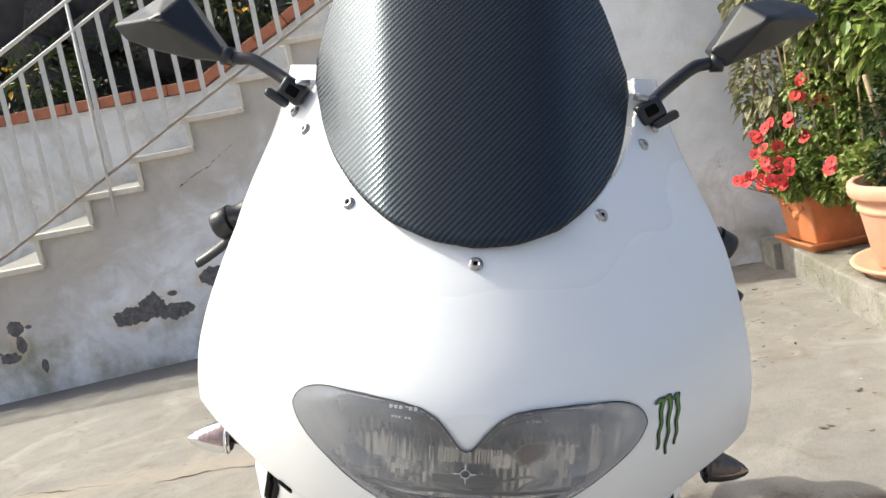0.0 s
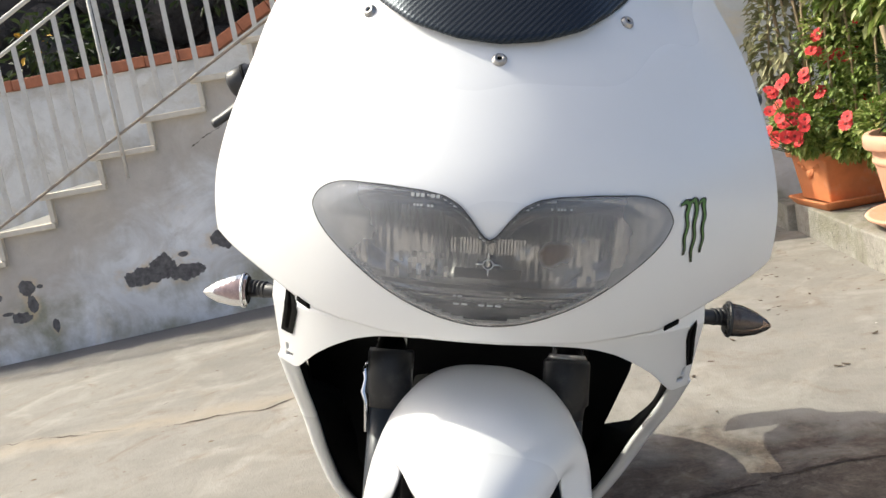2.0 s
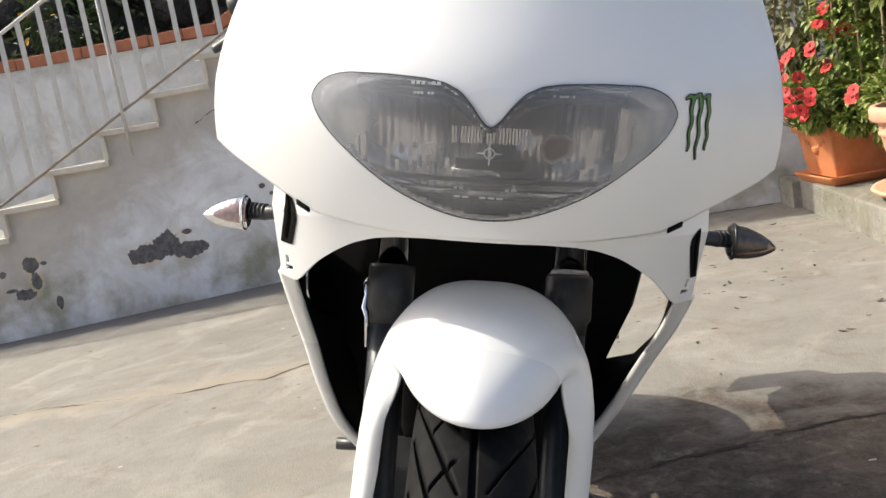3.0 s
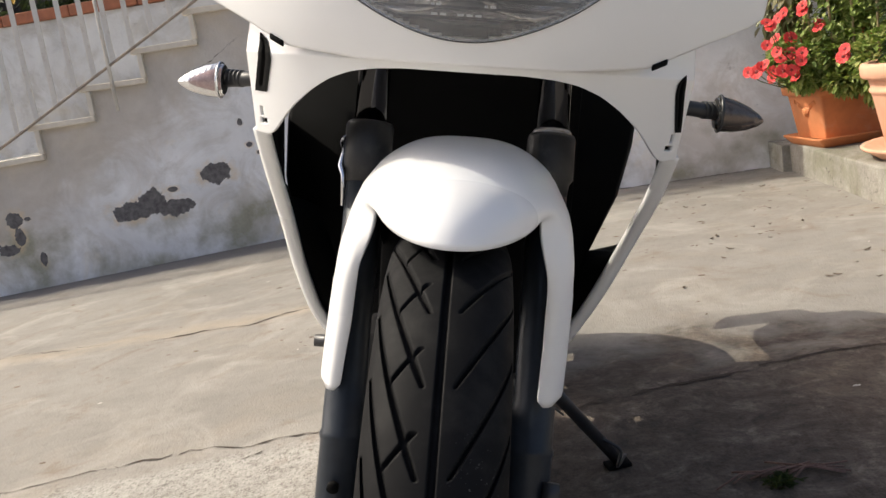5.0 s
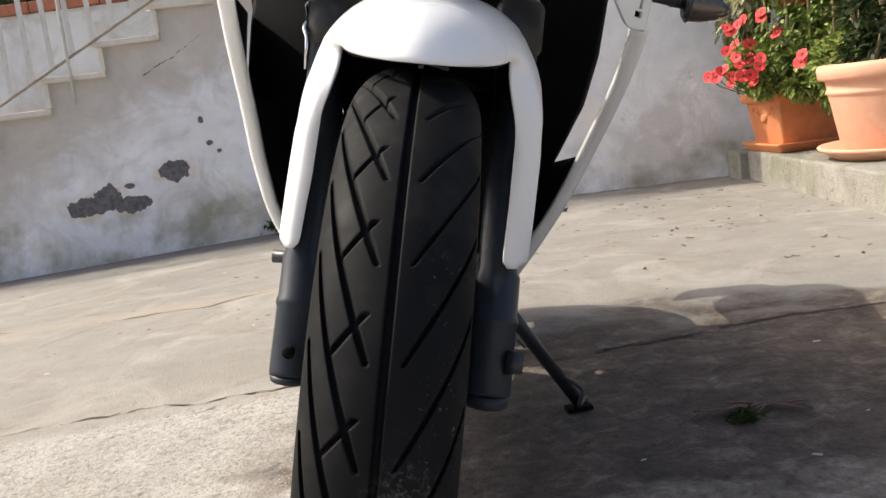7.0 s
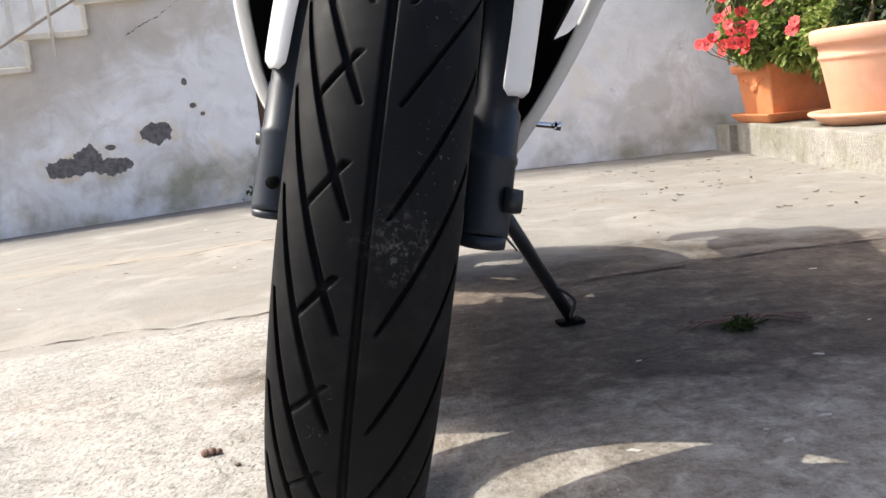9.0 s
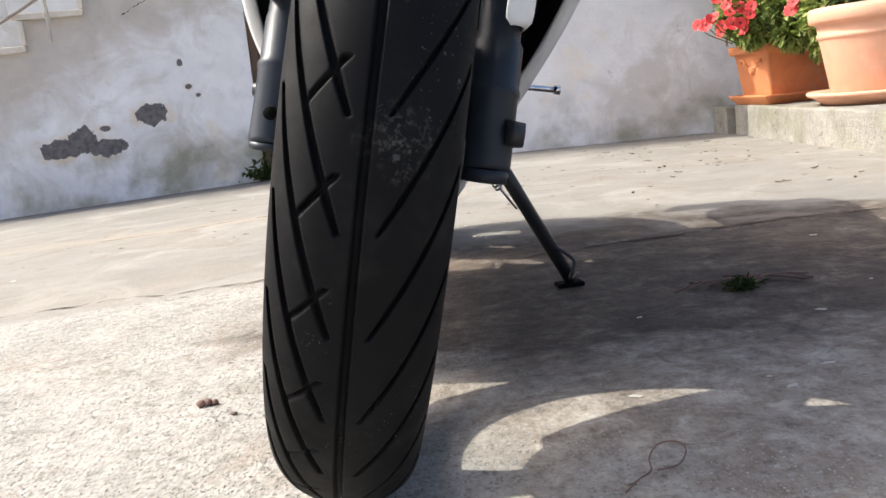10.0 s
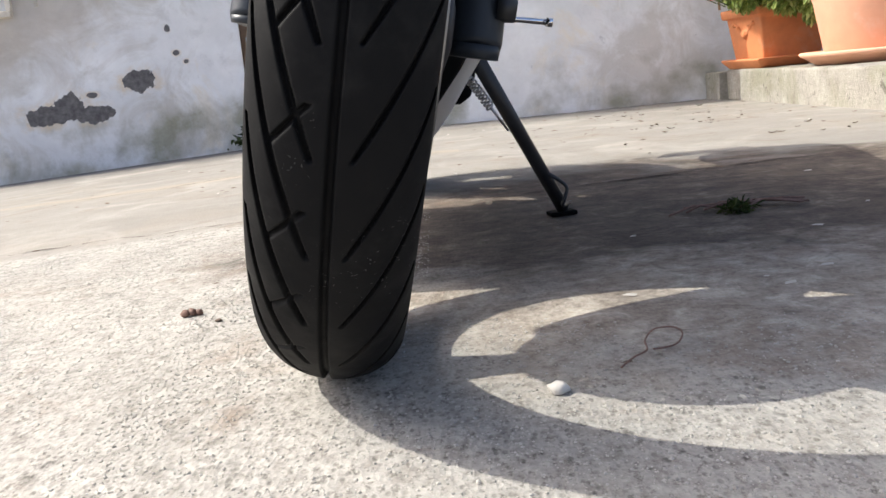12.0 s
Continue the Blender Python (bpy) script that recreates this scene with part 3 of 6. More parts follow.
def lathe(profile, steps=48, axis="z"):
    """A turned body from (radius, height)."""
    rows = []
    for r, h in profile:
        row = []
        for k in range(steps):
            a = 2 * math.pi * k / steps
            c, s = r * math.cos(a), r * math.sin(a)
            row.append((c, s, h) if axis == "z" else (h, c, s))
        rows.append(row)
    return grid_mesh("turned", rows, close=True)


# ---------------------------------------------------------------- setting: ground, walls, stair
def fall(x):
    """Height of the yard, which falls away gently towards the stair."""
    d = -x - 0.2
    return -0.038 * min(6.0, (d + math.sqrt(d * d + 0.01)) / 2)


xs = [-120, -40, -15, -8, -6] + [-5 + 0.1 * k for k in range(62)] + [1.3, 2, 4, 8, 20, 50, 120]
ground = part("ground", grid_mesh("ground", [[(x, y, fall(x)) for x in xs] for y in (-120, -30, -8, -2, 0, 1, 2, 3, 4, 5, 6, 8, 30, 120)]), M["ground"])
tagged(ground, "worn sunlit concrete yard with cracks, pits, wet stains and painted-in shade", "ground", kind="structure")

WALL = Matrix.Translation((-1.98, 5.22, 0)) @ Matrix.Rotation(math.atan(0.16), 4, "Z")   # face of the stair wall: u along, y into it
STEP_U, STEP_Z, RUN, RISE = -0.538, 0.672, 0.3235, 0.1685       # end of a tread and its top
steps_i = range(-4, 9)


def tread_end(i):
    return STEP_U + RUN * i, STEP_Z + RISE * i


DOOR_U0, DOOR_U1, DOOR_Z = 0.965, 1.62, 1.42
poly = [(-4.2, -0.35), (-4.2, 0.02)]
for i in steps_i:
    u, z = tread_end(i)
    poly += [(u - RUN, max(z - 0.03, 0.02)), (u, max(z - 0.03, 0.02))]
poly += [(3.2, poly[-1][1]), (3.2, -0.35), (DOOR_U1, -0.35), (DOOR_U1, DOOR_Z), (DOOR_U0, DOOR_Z), (DOOR_U0, -0.35)]
wall_left = part("wall_stair", extrude_poly(poly, 0.0, 1.15), M["plaster"], m=WALL)
tagged(wall_left, "grey plastered stair wall with peeling patches and moss stains", "wall", kind="structure")
staircase = thing("staircase", "outdoor stair with yellowed stone slabs along a plastered wall", "stairs", m=WALL, kind="structure")
slab = bm_mesh("tread", box(-RUN - 0.055, 0.0, -0.05, 0.025, -0.034, 0.0, 0.006))
riser = bm_mesh("riser", box(-0.028, 0.0, -0.045, 1.12, 0.0, RISE - 0.034, 0.004))
# step tops behind the nosing, in a darker grey
step = bm_mesh("step", box(-RUN - 0.03, -0.004, 0.028, 1.13, -0.034, -0.003, 0.004))
step.materials.append(M["step"])
slab.materials.append(M["marble"])
riser.materials.append(M["marble"])
for i in steps_i:
    u, z = tread_end(i)
    if z < 0.05:
        continue
    part("tread", slab, None, staircase, m=pose(u, 0.0012 * (i % 3), z, 0, 0.5 * ((i * 7) % 3 - 1), 0))
    part("step", step, None, staircase, m=pose(u, 0, z))
    part("riser", riser, None, staircase, m=pose(u + 0.004, 0.004, z + 0.001))

cr = random.Random(8)
cv, cf = [], []
for k in range(41):
    t = k / 40
    u = 0.30 + 0.36 * t
    z = 0.955 + 0.195 * t + 0.006 * math.sin(t * 9) + cr.gauss(0, 0.003)
    h = 0.0035 * max(0.12, cr.uniform(-0.1, 1.0)) * (1.4 - t)
    cv += [(u, -0.0015, z - h), (u, -0.0015, z + h)]
    if k:
        cf.append((2 * k - 2, 2 * k, 2 * k + 1, 2 * k - 1))
part("crack", mesh_of("crack", cv, cf, False), M["soil"], wall_left)
door = thing("cellar_door", "old brown wooden cellar door under the stair", "door", m=WALL, kind="structure")
for k in range(5):
    w = (DOOR_U1 - DOOR_U0) / 5
    part("board", box(DOOR_U0 + k * w + 0.002, DOOR_U0 + (k + 1) * w - 0.002, 0.10, 0.135, -0.05, DOOR_Z - 0.01, 0.003), M["door"], door)
part("jamb", box(DOOR_U0 + 0.002, DOOR_U0 + 0.05, 0.02, 0.098, -0.06, DOOR_Z - 0.01, 0.004), M["door"], door)
part("hinge", box(DOOR_U0 + 0.03, DOOR_U0 + 0.1, 0.002, 0.016, 0.55, 0.59, 0.003), M["chrome"], door, "bright metal hinge")

wall_right = part("wall_house", box(-0.30, 7.0, 5.13, 5.42, 0, 4.2), M["plaster_right"])
tagged(wall_right, "plain grey plastered house wall", "wall", kind="structure")
wall_back = part("wall_garden", extrude_poly([(-9, 0), (-1.75, 0), (2.6, 0), (2.6, 3.6), (-1.75, 1.53), (-9, 1.55)], 6.3, 6.6), M["plaster_back"])
tagged(wall_back, "pale plastered garden retaining wall behind the stair", "wall", kind="structure")
bank = part("stone_bank", mesh_of("stone_bank", [(-9, 7.8, 0.5), (3, 7.8, 0.5), (3, 8.0, 4.6), (-9, 8.0, 4.6)], [(0, 1, 2, 3)], False), M["rock"])
rng = random.Random(5)
stones = []
for k in range(6):
    sb = bmesh.new()
    bmesh.ops.create_icosphere(sb, subdivisions=2, radius=1.0)
    for v in sb.verts:
        v.co *= 1 + 0.35 * noise.noise(v.co * 1.3 + Vector((k * 3.0, 0, 0)))
    sm = bm_mesh("stone", sb)
    sm.materials.append(M["rock"])
    stones.append(sm)
for k in range(150):
    r = rng.uniform(0.16, 0.34)
    at = Matrix.Translation((rng.uniform(-8, 1.5), 7.75 + rng.uniform(-0.1, 0.15), rng.uniform(1.2, 4.4)))
    part("stone", stones[k % 6], None, bank, m=at @ Matrix.Rotation(rng.uniform(0, 6), 4, "Y") @ Matrix.Diagonal((r, r * 0.9, r * rng.uniform(0.6, 0.9), 1)))
tagged(bank, "dark shaded dry-stone bank above the garden wall", "stone bank", kind="structure")
bed = part("garden_bed", box(-9, 2.6, 6.6, 7.9, 1.2, 1.5), M["soil"])
tagged(bed, "dark soil bed behind the garden wall", "soil", kind="structure")

edging = thing("edging", "row of terracotta edging tiles on the garden wall", "edging", kind="structure")
tile = bm_mesh("tile", box(-0.118, 0.118, -0.05, 0.05, 0.0, 0.075, 0.01))
tile.materials.append(M["edging"])
for k in range(22):
    x = -6.9 + 0.24 * k
    part("tile", tile, None, edging, m=pose(x, 6.32, 1.535, 0, rng.uniform(-1.5, 1.5), rng.uniform(-2, 2)))
slope = math.atan2(3.6 - 1.53, 2.6 + 1.75)
for k in range(14):
    x = -1.62 + 0.24 * math.cos(slope) * k
    part("tile", tile, None, edging, m=pose(x, 6.32, 1.54 + (x + 1.75) * math.tan(slope), 0, -math.degrees(slope) + rng.uniform(-1.5, 1.5), 0))

# ---------------------------------------------------------------- railing
railing = thing("stair_railing", "white painted iron stair railing with thin balusters, rusty in places", "railing", m=WALL)
SLOPE = RISE / RUN


def rail_bottom(u):
    return 0.80 + SLOPE * (u + 0.645)


def along(u0, u1, dz, r, material, name, flat=1.0, label=""):
    pts = [(u0 + (u1 - u0) * k / 6, -0.06, rail_bottom(u0 + (u1 - u0) * k / 6) + dz + 0.003 * math.sin(k * 2.1)) for k in range(7)]
    part(name, tube(pts, r, 10, flat=flat), material, railing, label)


along(-1.9, 1.9, 0.0, 0.0085, M["rust"], "bottom_bar", label="thin rusty bottom bar")
along(-1.9, 1.9, 0.82, 0.011, M["rail"], "top_bar")
along(-1.9, 1.9, 0.98, 0.013, M["rail"], "handrail")
bal = bm_mesh("baluster", box(-0.0145, 0.0145, -0.004, 0.004, 0.0, 0.815, 0.002))
bal.materials.append(M["rail"])
for k in range(-10, 20):
    u = -0.645 + 0.1205 * k
    part("baluster", bal, None, railing, m=pose(u, -0.06, rail_bottom(u) + 0.002, rng.uniform(-0.5, 0.5), rng.uniform(-0.6, 0.6), 0))
for u in (-1.61, -0.075, 1.52):
    part("post", tube([(u, -0.06, rail_bottom(u) - 0.25), (u, -0.06, rail_bottom(u) + 0.98)], 0.011, 8), M["rail"], railing)


# ---------------------------------------------------------------- kerb, pots and plants
kerb = part("kerb", bmesh.new(), M["kerbstone"])
kb = box(1.553, 4.2, 1.2, 4.875, -0.02, 0.152, 0.012, 3)
bmesh.ops.subdivide_edges(kb, edges=kb.edges[:], cuts=14, use_grid_fill=True)
for v in kb.verts:
    if v.co.z > 0.0:
        v.co += Vector((noise.noise(v.co * 6), noise.noise(v.co * 7 + Vector((9, 0, 0))), 0.6 * noise.noise(v.co * 5))) * 0.012
bmesh.ops.recalc_face_normals(kb, faces=kb.faces)
kb.to_mesh(kerb.data)
kb.free()
tagged(kerb, "rough crumbling concrete kerb carrying the flower pots", "kerb", kind="structure")
kend = part("kerb_end", box(1.512, 1.66, 4.882, 5.125, -0.01, 0.142, 0.008), M["kerbstone"])
tagged(kend, "concrete kerb stub against the house wall", "kerb", kind="structure")


def square_ring(hx, hy, z, r=0.02, n=5):
    pts = []
    for sx, sy, a0 in ((1, 1, 0), (-1, 1, 90), (-1, -1, 180), (1, -1, 270)):
        for k in range(n):
            a = radians(a0 + 90 * k / (n - 1))
            pts.append((sx * (hx - r) + r * math.cos(a), sy * (hy - r) + r * math.sin(a), z))
    return pts


pot1 = thing("flower_pot", "square orange terracotta flower pot with red daisies", "flower pot", "pots on the kerb", m=pose(1.742, 4.665, 0.153, 0, 0, 8))
prof = [(a, a, z) for a, z in ((0.148, 0.036), (0.174, 0.232), (0.176, 0.243), (0.192, 0.247), (0.196, 0.252), (0.199, 0.284), (0.196, 0.29), (0.18, 0.288), (0.166, 0.23))]
part("body", grid_mesh("body", [square_ring(a, b, z, 0.012) for a, b, z in prof], close=True), M["terracotta"], pot1)
part("saucer", grid_mesh("saucer", [square_ring(a, b, z, 0.016) for a, b, z in [(0.01, 0.01, 0.0), (0.172, 0.172, 0.0), (0.178, 0.178, 0.006), (0.203, 0.203, 0.036), (0.206, 0.206, 0.044), (0.199, 0.199, 0.047), (0.16, 0.16, 0.026), (0.01, 0.01, 0.024)]], close=True), M["terracotta"], pot1)
part("soil", box(-0.164, 0.164, -0.164, 0.164, 0.2, 0.25), M["soil"], pot1)
# raised garland with a rosette on the face towards the stair, and a beaded string under the rim
for face in (0, -90):
    sw = bmesh.new()
    turn = Matrix.Rotation(radians(face), 4, "Z")
    for k in range(21):
        a = -0.1 + 0.2 * k / 20
        r = 0.024 if k in (9, 10, 11) else 0.016 if k % 4 == 0 else 0.009
        hang = 0.214 - 0.045 * math.cos(a * 15.7) ** 2 - (0.008 if k == 10 else 0)
        bmesh.ops.create_icosphere(sw, subdivisions=1, radius=r, matrix=turn @ Matrix.Translation((-0.149 - 0.125 * (hang - 0.036), a, hang)) @ Matrix.Diagonal((0.75, 1, 0.85, 1)))
    part("relief", sw, M["terracotta"], pot1, "raised moulded garland")

pot2 = thing("flower_pot", "large round sun-faded terracotta pot with canes and creeper", "flower pot", "pots on the kerb", m=pose(1.915, 3.87, 0.153) @ Matrix.Diagonal((1, 1, 1.03, 1)))
part("body", lathe([(0.0, 0.03), (0.24, 0.03), (0.252, 0.045), (0.292, 0.25), (0.297, 0.262), (0.303, 0.266), (0.303, 0.278), (0.297, 0.284), (0.305, 0.318), (0.326, 0.324), (0.333, 0.333), (0.335, 0.368), (0.328, 0.382), (0.31, 0.385), (0.3, 0.38), (0.29, 0.33), (0.0, 0.32)], 72), M["terracotta_pale"], pot2)
part("saucer", lathe([(0.0, 0.0), (0.285, 0.0), (0.33, 0.03), (0.345, 0.036), (0.352, 0.046), (0.346, 0.053), (0.33, 0.05), (0.27, 0.02), (0.0, 0.02)], 72), M["terracotta_pale"], pot2)
part("soil", lathe([(0.0, 0.335), (0.18, 0.345), (0.289, 0.335)]), M["soil"], pot2)


def leaf_cloud(count, place, size, rng, shape=(1.0, 0.62), droop=0.25):
    """Many bent leaves: each a midrib fold of four triangles."""
    verts, faces = [], []
    for _ in range(count):
        c, outward = place(rng)
        d = (Vector(outward) + Vector((rng.uniform(-1, 1), rng.uniform(-1, 1), rng.uniform(-0.9, 0.9))) * 0.9).normalized()
        side = d.cross(Vector((rng.uniform(-0.4, 0.4), rng.uniform(-0.4, 0.4), 1))).normalized()
        up = side.cross(d)
        s = size * rng.uniform(0.55, 1.3)
        L, w = s * shape[0], s * shape[1] * 0.5
        c = Vector(c)
        b = len(verts)
        tip = c + d * L - Vector((0, 0, droop * s))
        for k, wk, rise in ((0.28, 0.8, 0.08), (0.62, 1.0, 0.1)):
            q = c + d * L * k - Vector((0, 0, droop * s * k * k))
            verts += [q + side * w * wk + up * rise * s, q - up * 0.03 * s, q - side * w * wk + up * rise * s]
        verts += [c, tip]
        faces += [(b + 6, b, b + 1), (b + 6, b + 1, b + 2), (b, b + 3, b + 4, b + 1), (b + 1, b + 4, b + 5, b + 2), (b + 3, b + 7, b + 4), (b + 4, b + 7, b + 5)]
    return mesh_of("leaves", verts, faces, False)


def in_ellipsoids(blobs):
    """Places near the outer part of overlapping lumps."""
    def place(rng):
        (c, r) = rng.choice(blobs)
        d = Vector((rng.gauss(0, 1), rng.gauss(0, 1), rng.gauss(0, 1))).normalized()
        k = rng.uniform(0.45, 1.0) ** 0.6
        return (c[0] + d.x * r[0] * k, c[1] + d.y * r[1] * k, c[2] + d.z * r[2] * k), (d.x, d.y, d.z)
    return place


rng = random.Random(11)
daisies = thing("daisy_plant", "bushy green plant with bright red daisies in a square pot", "plant", m=pose(1.675, 4.60, 0.385))
blobs = [((0, 0, 0.2), (0.2, 0.22, 0.15)), ((-0.1, -0.05, 0.19), (0.14, 0.16, 0.11)), ((0.08, -0.14, 0.2), (0.17, 0.17, 0.14)), ((0.05, -0.05, 0.42), (0.22, 0.24, 0.2)), ((0.2, -0.22, 0.27), (0.18, 0.15, 0.2)), ((-0.17, 0.0, 0.22), (0.1, 0.12, 0.09)), ((0.16, -0.26, 0.06), (0.1, 0.09, 0.1)), ((0.08, -0.22, 0.08), (0.17, 0.06, 0.06)), ((-0.14, -0.1, 0.11), (0.06, 0.1, 0.05)), ((0.12, -0.4, 0.16), (0.13, 0.14, 0.13)), ((0.12, -0.1, 0.6), (0.26, 0.22, 0.18)), ((0.22, -0.2, 0.45), (0.2, 0.2, 0.2))]
part("foliage", leaf_cloud(11500, in_ellipsoids(blobs), 0.036, rng, (1.0, 0.55)), M["leaf"], daisies)


def flower_mesh(r, petals=9):
    verts, faces, mats = [], [], []
    for k in range(petals):
        a = 2 * math.pi * k / petals
        e = lambda ang, rad, h: verts.append((rad * math.cos(ang), rad * math.sin(ang), h))
        b = len(verts)
        wdt = math.pi / petals * 1.3
        e(a - wdt * 0.5, r * 0.22, 0.0), e(a + wdt * 0.5, r * 0.22, 0.0), e(a + wdt, r * 0.66, r * (0.14 + 0.04 * (k % 2))), e(a + wdt * 0.62, r * 0.93, r * 0.13), e(a, r, r * (0.08 + 0.05 * (k % 2))), e(a - wdt * 0.62, r * 0.93, r * 0.13), e(a - wdt, r * 0.66, r * (0.14 + 0.04 * (k % 2)))
        faces.append(tuple(range(b, b + 7)))
        mats.append(0)
    b = len(verts)
    for k in range(8):
        a = 2 * math.pi * k / 8
        verts.append((0.26 * r * math.cos(a), 0.26 * r * math.sin(a), 0.06 * r))
    verts.append((0, 0, 0.16 * r))
    for k in range(8):
        faces.append((b + k, b + (k + 1) % 8, b + 8))
        mats.append(1)
    me = mesh_of("flower", verts, faces, False)
    me.materials.append(M["petal"])
    me.materials.append(M["petal_core"])
    me.polygons.foreach_set("material_index", mats)
    return me


flower_big, flower_small = flower_mesh(0.036, 11), flower_mesh(0.029, 9)
# (across, towards the wall, up) of each bloom over the pot
blooms = [(-0.03, -0.32, 0.19, 1), (0.13, -0.2, 0.28, 1), (0.04, -0.12, 0.49, 1), (0.07, -0.16, 0.48, 1), (0.09, -0.2, 0.5, 0), (-0.01, -0.08, 0.49, 1), (-0.05, -0.12, 0.6, 1), (-0.14, -0.16, 0.44, 0), (-0.09, -0.2, 0.33, 0), (-0.18, -0.08, 0.3, 1), (-0.2, -0.12, 0.23, 1), (-0.19, -0.16, 0.15, 1), (-0.26, -0.2, 0.16, 1), (-0.28, -0.08, 0.13, 0), (-0.36, -0.12, 0.17, 1), (-0.33, -0.16, 0.2, 0), (-0.3, -0.2, 0.37, 0), (-0.23, -0.08, 0.4, 0), (-0.26, -0.12, 0.31, 0), (-0.27, -0.16, 0.25, 0), (-0.17, -0.2, 0.23, 0), (0.09, -0.25, 0.64, 0), (0.29, -0.3, 0.73, 1), (0.1, -0.35, 0.82, 0), (-0.09, -0.2, 0.53, 0), (-0.15, -0.08, 0.13, 0)]
blooms += [(x + rng.uniform(-0.035, 0.035), y + rng.uniform(-0.02, 0.03), z + rng.uniform(-0.035, 0.035), 0) for x, y, z, big in blooms if x < 0.0]
for x, y, z, big in blooms:
    tilt = pose(x, y, z, 62 + rng.uniform(-22, 22), rng.uniform(-15, 15), rng.uniform(-70, 10))
    part("flower", flower_big if big else flower_small, None, daisies, m=tilt)
    if x < -0.15:
        part("stem", tube([(x * 0.55, y * 0.6, z * 0.4), (x * 0.85, y * 0.8, z * 0.7), (x, y + 0.004, z - 0.004)], 0.0025, 5), M["stem"], daisies)

creeper = thing("creeper", "tall creeper with pale dry leaves climbing on canes", "plant", m=pose(1.83, 4.5, 0.5))
blobs = [((-0.3, 0.25, 0.5), (0.14, 0.16, 0.35)), ((-0.25, 0.2, 0.95), (0.22, 0.2, 0.25)), ((0.0, -0.05, 0.85), (0.3, 0.3, 0.32)), ((0.15, -0.3, 0.7), (0.3, 0.3, 0.3)), ((0.1, -0.1, 1.25), (0.45, 0.35, 0.3)), ((0.45, -0.5, 0.9), (0.3, 0.3, 0.5)), ((0.4, -0.4, 0.35), (0.2, 0.2, 0.3))]
part("foliage", leaf_cloud(8000, in_ellipsoids(blobs[2:] + [((0.1, 0.1, 0.45), (0.25, 0.2, 0.3))]), 0.06, rng, (1.0, 0.66), 0.35), M["leaf"], creeper)
# added dark leaves that paint the shaded inside of the plant
part("inner_foliage", leaf_cloud(1100, in_ellipsoids([((0.085, -0.63, 0.12), (0.24, 0.22, 0.14)), ((0.1, -0.5, 0.3), (0.22, 0.16, 0.2))]), 0.05, rng), M["leaf_dark"], creeper, "leaves low over the pot, coloured dark for shade")
part("dry_foliage", leaf_cloud(2600, in_ellipsoids(blobs[:3]), 0.052, rng, (1.0, 0.6), 0.5), M["leaf_dry"], creeper, "pale dried leaves")
for k in range(13):
    if k % 2 and k > 3:
        continue
    x0, y0 = -0.34 + 0.03 * k + rng.uniform(-0.01, 0.01), 0.25 - 0.05 * k
    part("cane", tube([(x0, y0, -0.05), (x0 + rng.uniform(-0.03, 0.03), y0, 0.45), (x0 + rng.uniform(-0.09, 0.05), y0, 0.95)], 0.006 + 0.003 * (k % 2), 6), M["bamboo"], creeper)
for a, b in (((0.02, -0.45, 0.0), (-0.1, -0.5, 0.48)), ((0.0, -0.55, 0.02), (0.16, -0.6, 0.6)), ((0.12, -0.6, 0.0), (-0.02, -0.55, 0.5))):
    part("cane", tube([a, ((a[0] + b[0]) / 2, (a[1] + b[1]) / 2 + 0.01, (a[2] + b[2]) / 2), b], 0.011, 7), M["bamboo"], creeper)

for name, x0, x1, n in (("shrub", -4.6, -3.2, 500), ("shrub", -3.4, -2.2, 600), ("shrub", -2.3, -1.2, 600), ("shrub", -1.2, 0.2, 500)):
    sh = thing(name, "dark shaded garden shrub behind the edging tiles", "shrub", "shrubs in the garden bed", m=pose((x0 + x1) / 2, 7.0, 1.5))
    h = 0.0 if x1 < -1.5 else 0.45
    lumps = [((rng.uniform(-0.5, 0.5) * (x1 - x0), rng.uniform(-0.3, 0.3), 0.1 + h + rng.uniform(0, 0.35)), (0.28, 0.28, 0.22)) for _ in range(6)]
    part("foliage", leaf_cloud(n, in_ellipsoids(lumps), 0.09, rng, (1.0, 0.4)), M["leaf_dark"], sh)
    part("stem", tube([(0, 0, -0.05), (0.03, 0, 0.12), (0, 0.02, 0.3)], 0.014, 6), M["bamboo"], sh)
    part("blossom", leaf_cloud(26, in_ellipsoids([((c[0], -0.25, c[2]), (0.2, 0.1, 0.12)) for c, r in lumps[:3]]), 0.05, rng, (1, 0.8)), M["petal_yellow"], sh, "a few yellow blossoms")


# ---------------------------------------------------------------- motorcycle
# Its own frame: x across, y to the rear, z up along the leaning middle plane; the front wheel's middle stands at y = -0.04.
BIKE = Matrix.Translation((-0.088, 0.90, 0.0)) @ Matrix.Rotation(radians(12.5), 4, "Y")
bike = thing("motorcycle", "white faired sports motorcycle leaning on its side stand", "motorcycle", m=BIKE)

def rounded(table, h=0.004):
    f = interp(table)
    return lambda x: sum(f(x + h * k) * w for k, w in ((-2, 1), (-1, 2), (0, 3), (1, 2), (2, 1))) / 9


nose = interp([(0.76, -0.072), (0.80, -0.10), (0.83, -0.118), (0.883, -0.139), (0.93, -0.148), (0.965, -0.135), (0.994, -0.118), (1.063, -0.073), (1.106, -0.045), (1.172, 0.0), (1.24, 0.055), (1.3, 0.11), (1.45, 0.27)])
curve = interp([(0.76, 2.15), (0.88, 2.06), (0.95, 2.1), (1.0, 2.12), (1.106, 2.45), (1.172, 3.2), (1.24, 3.4), (1.3, 3.3), (1.45, 3.0)])
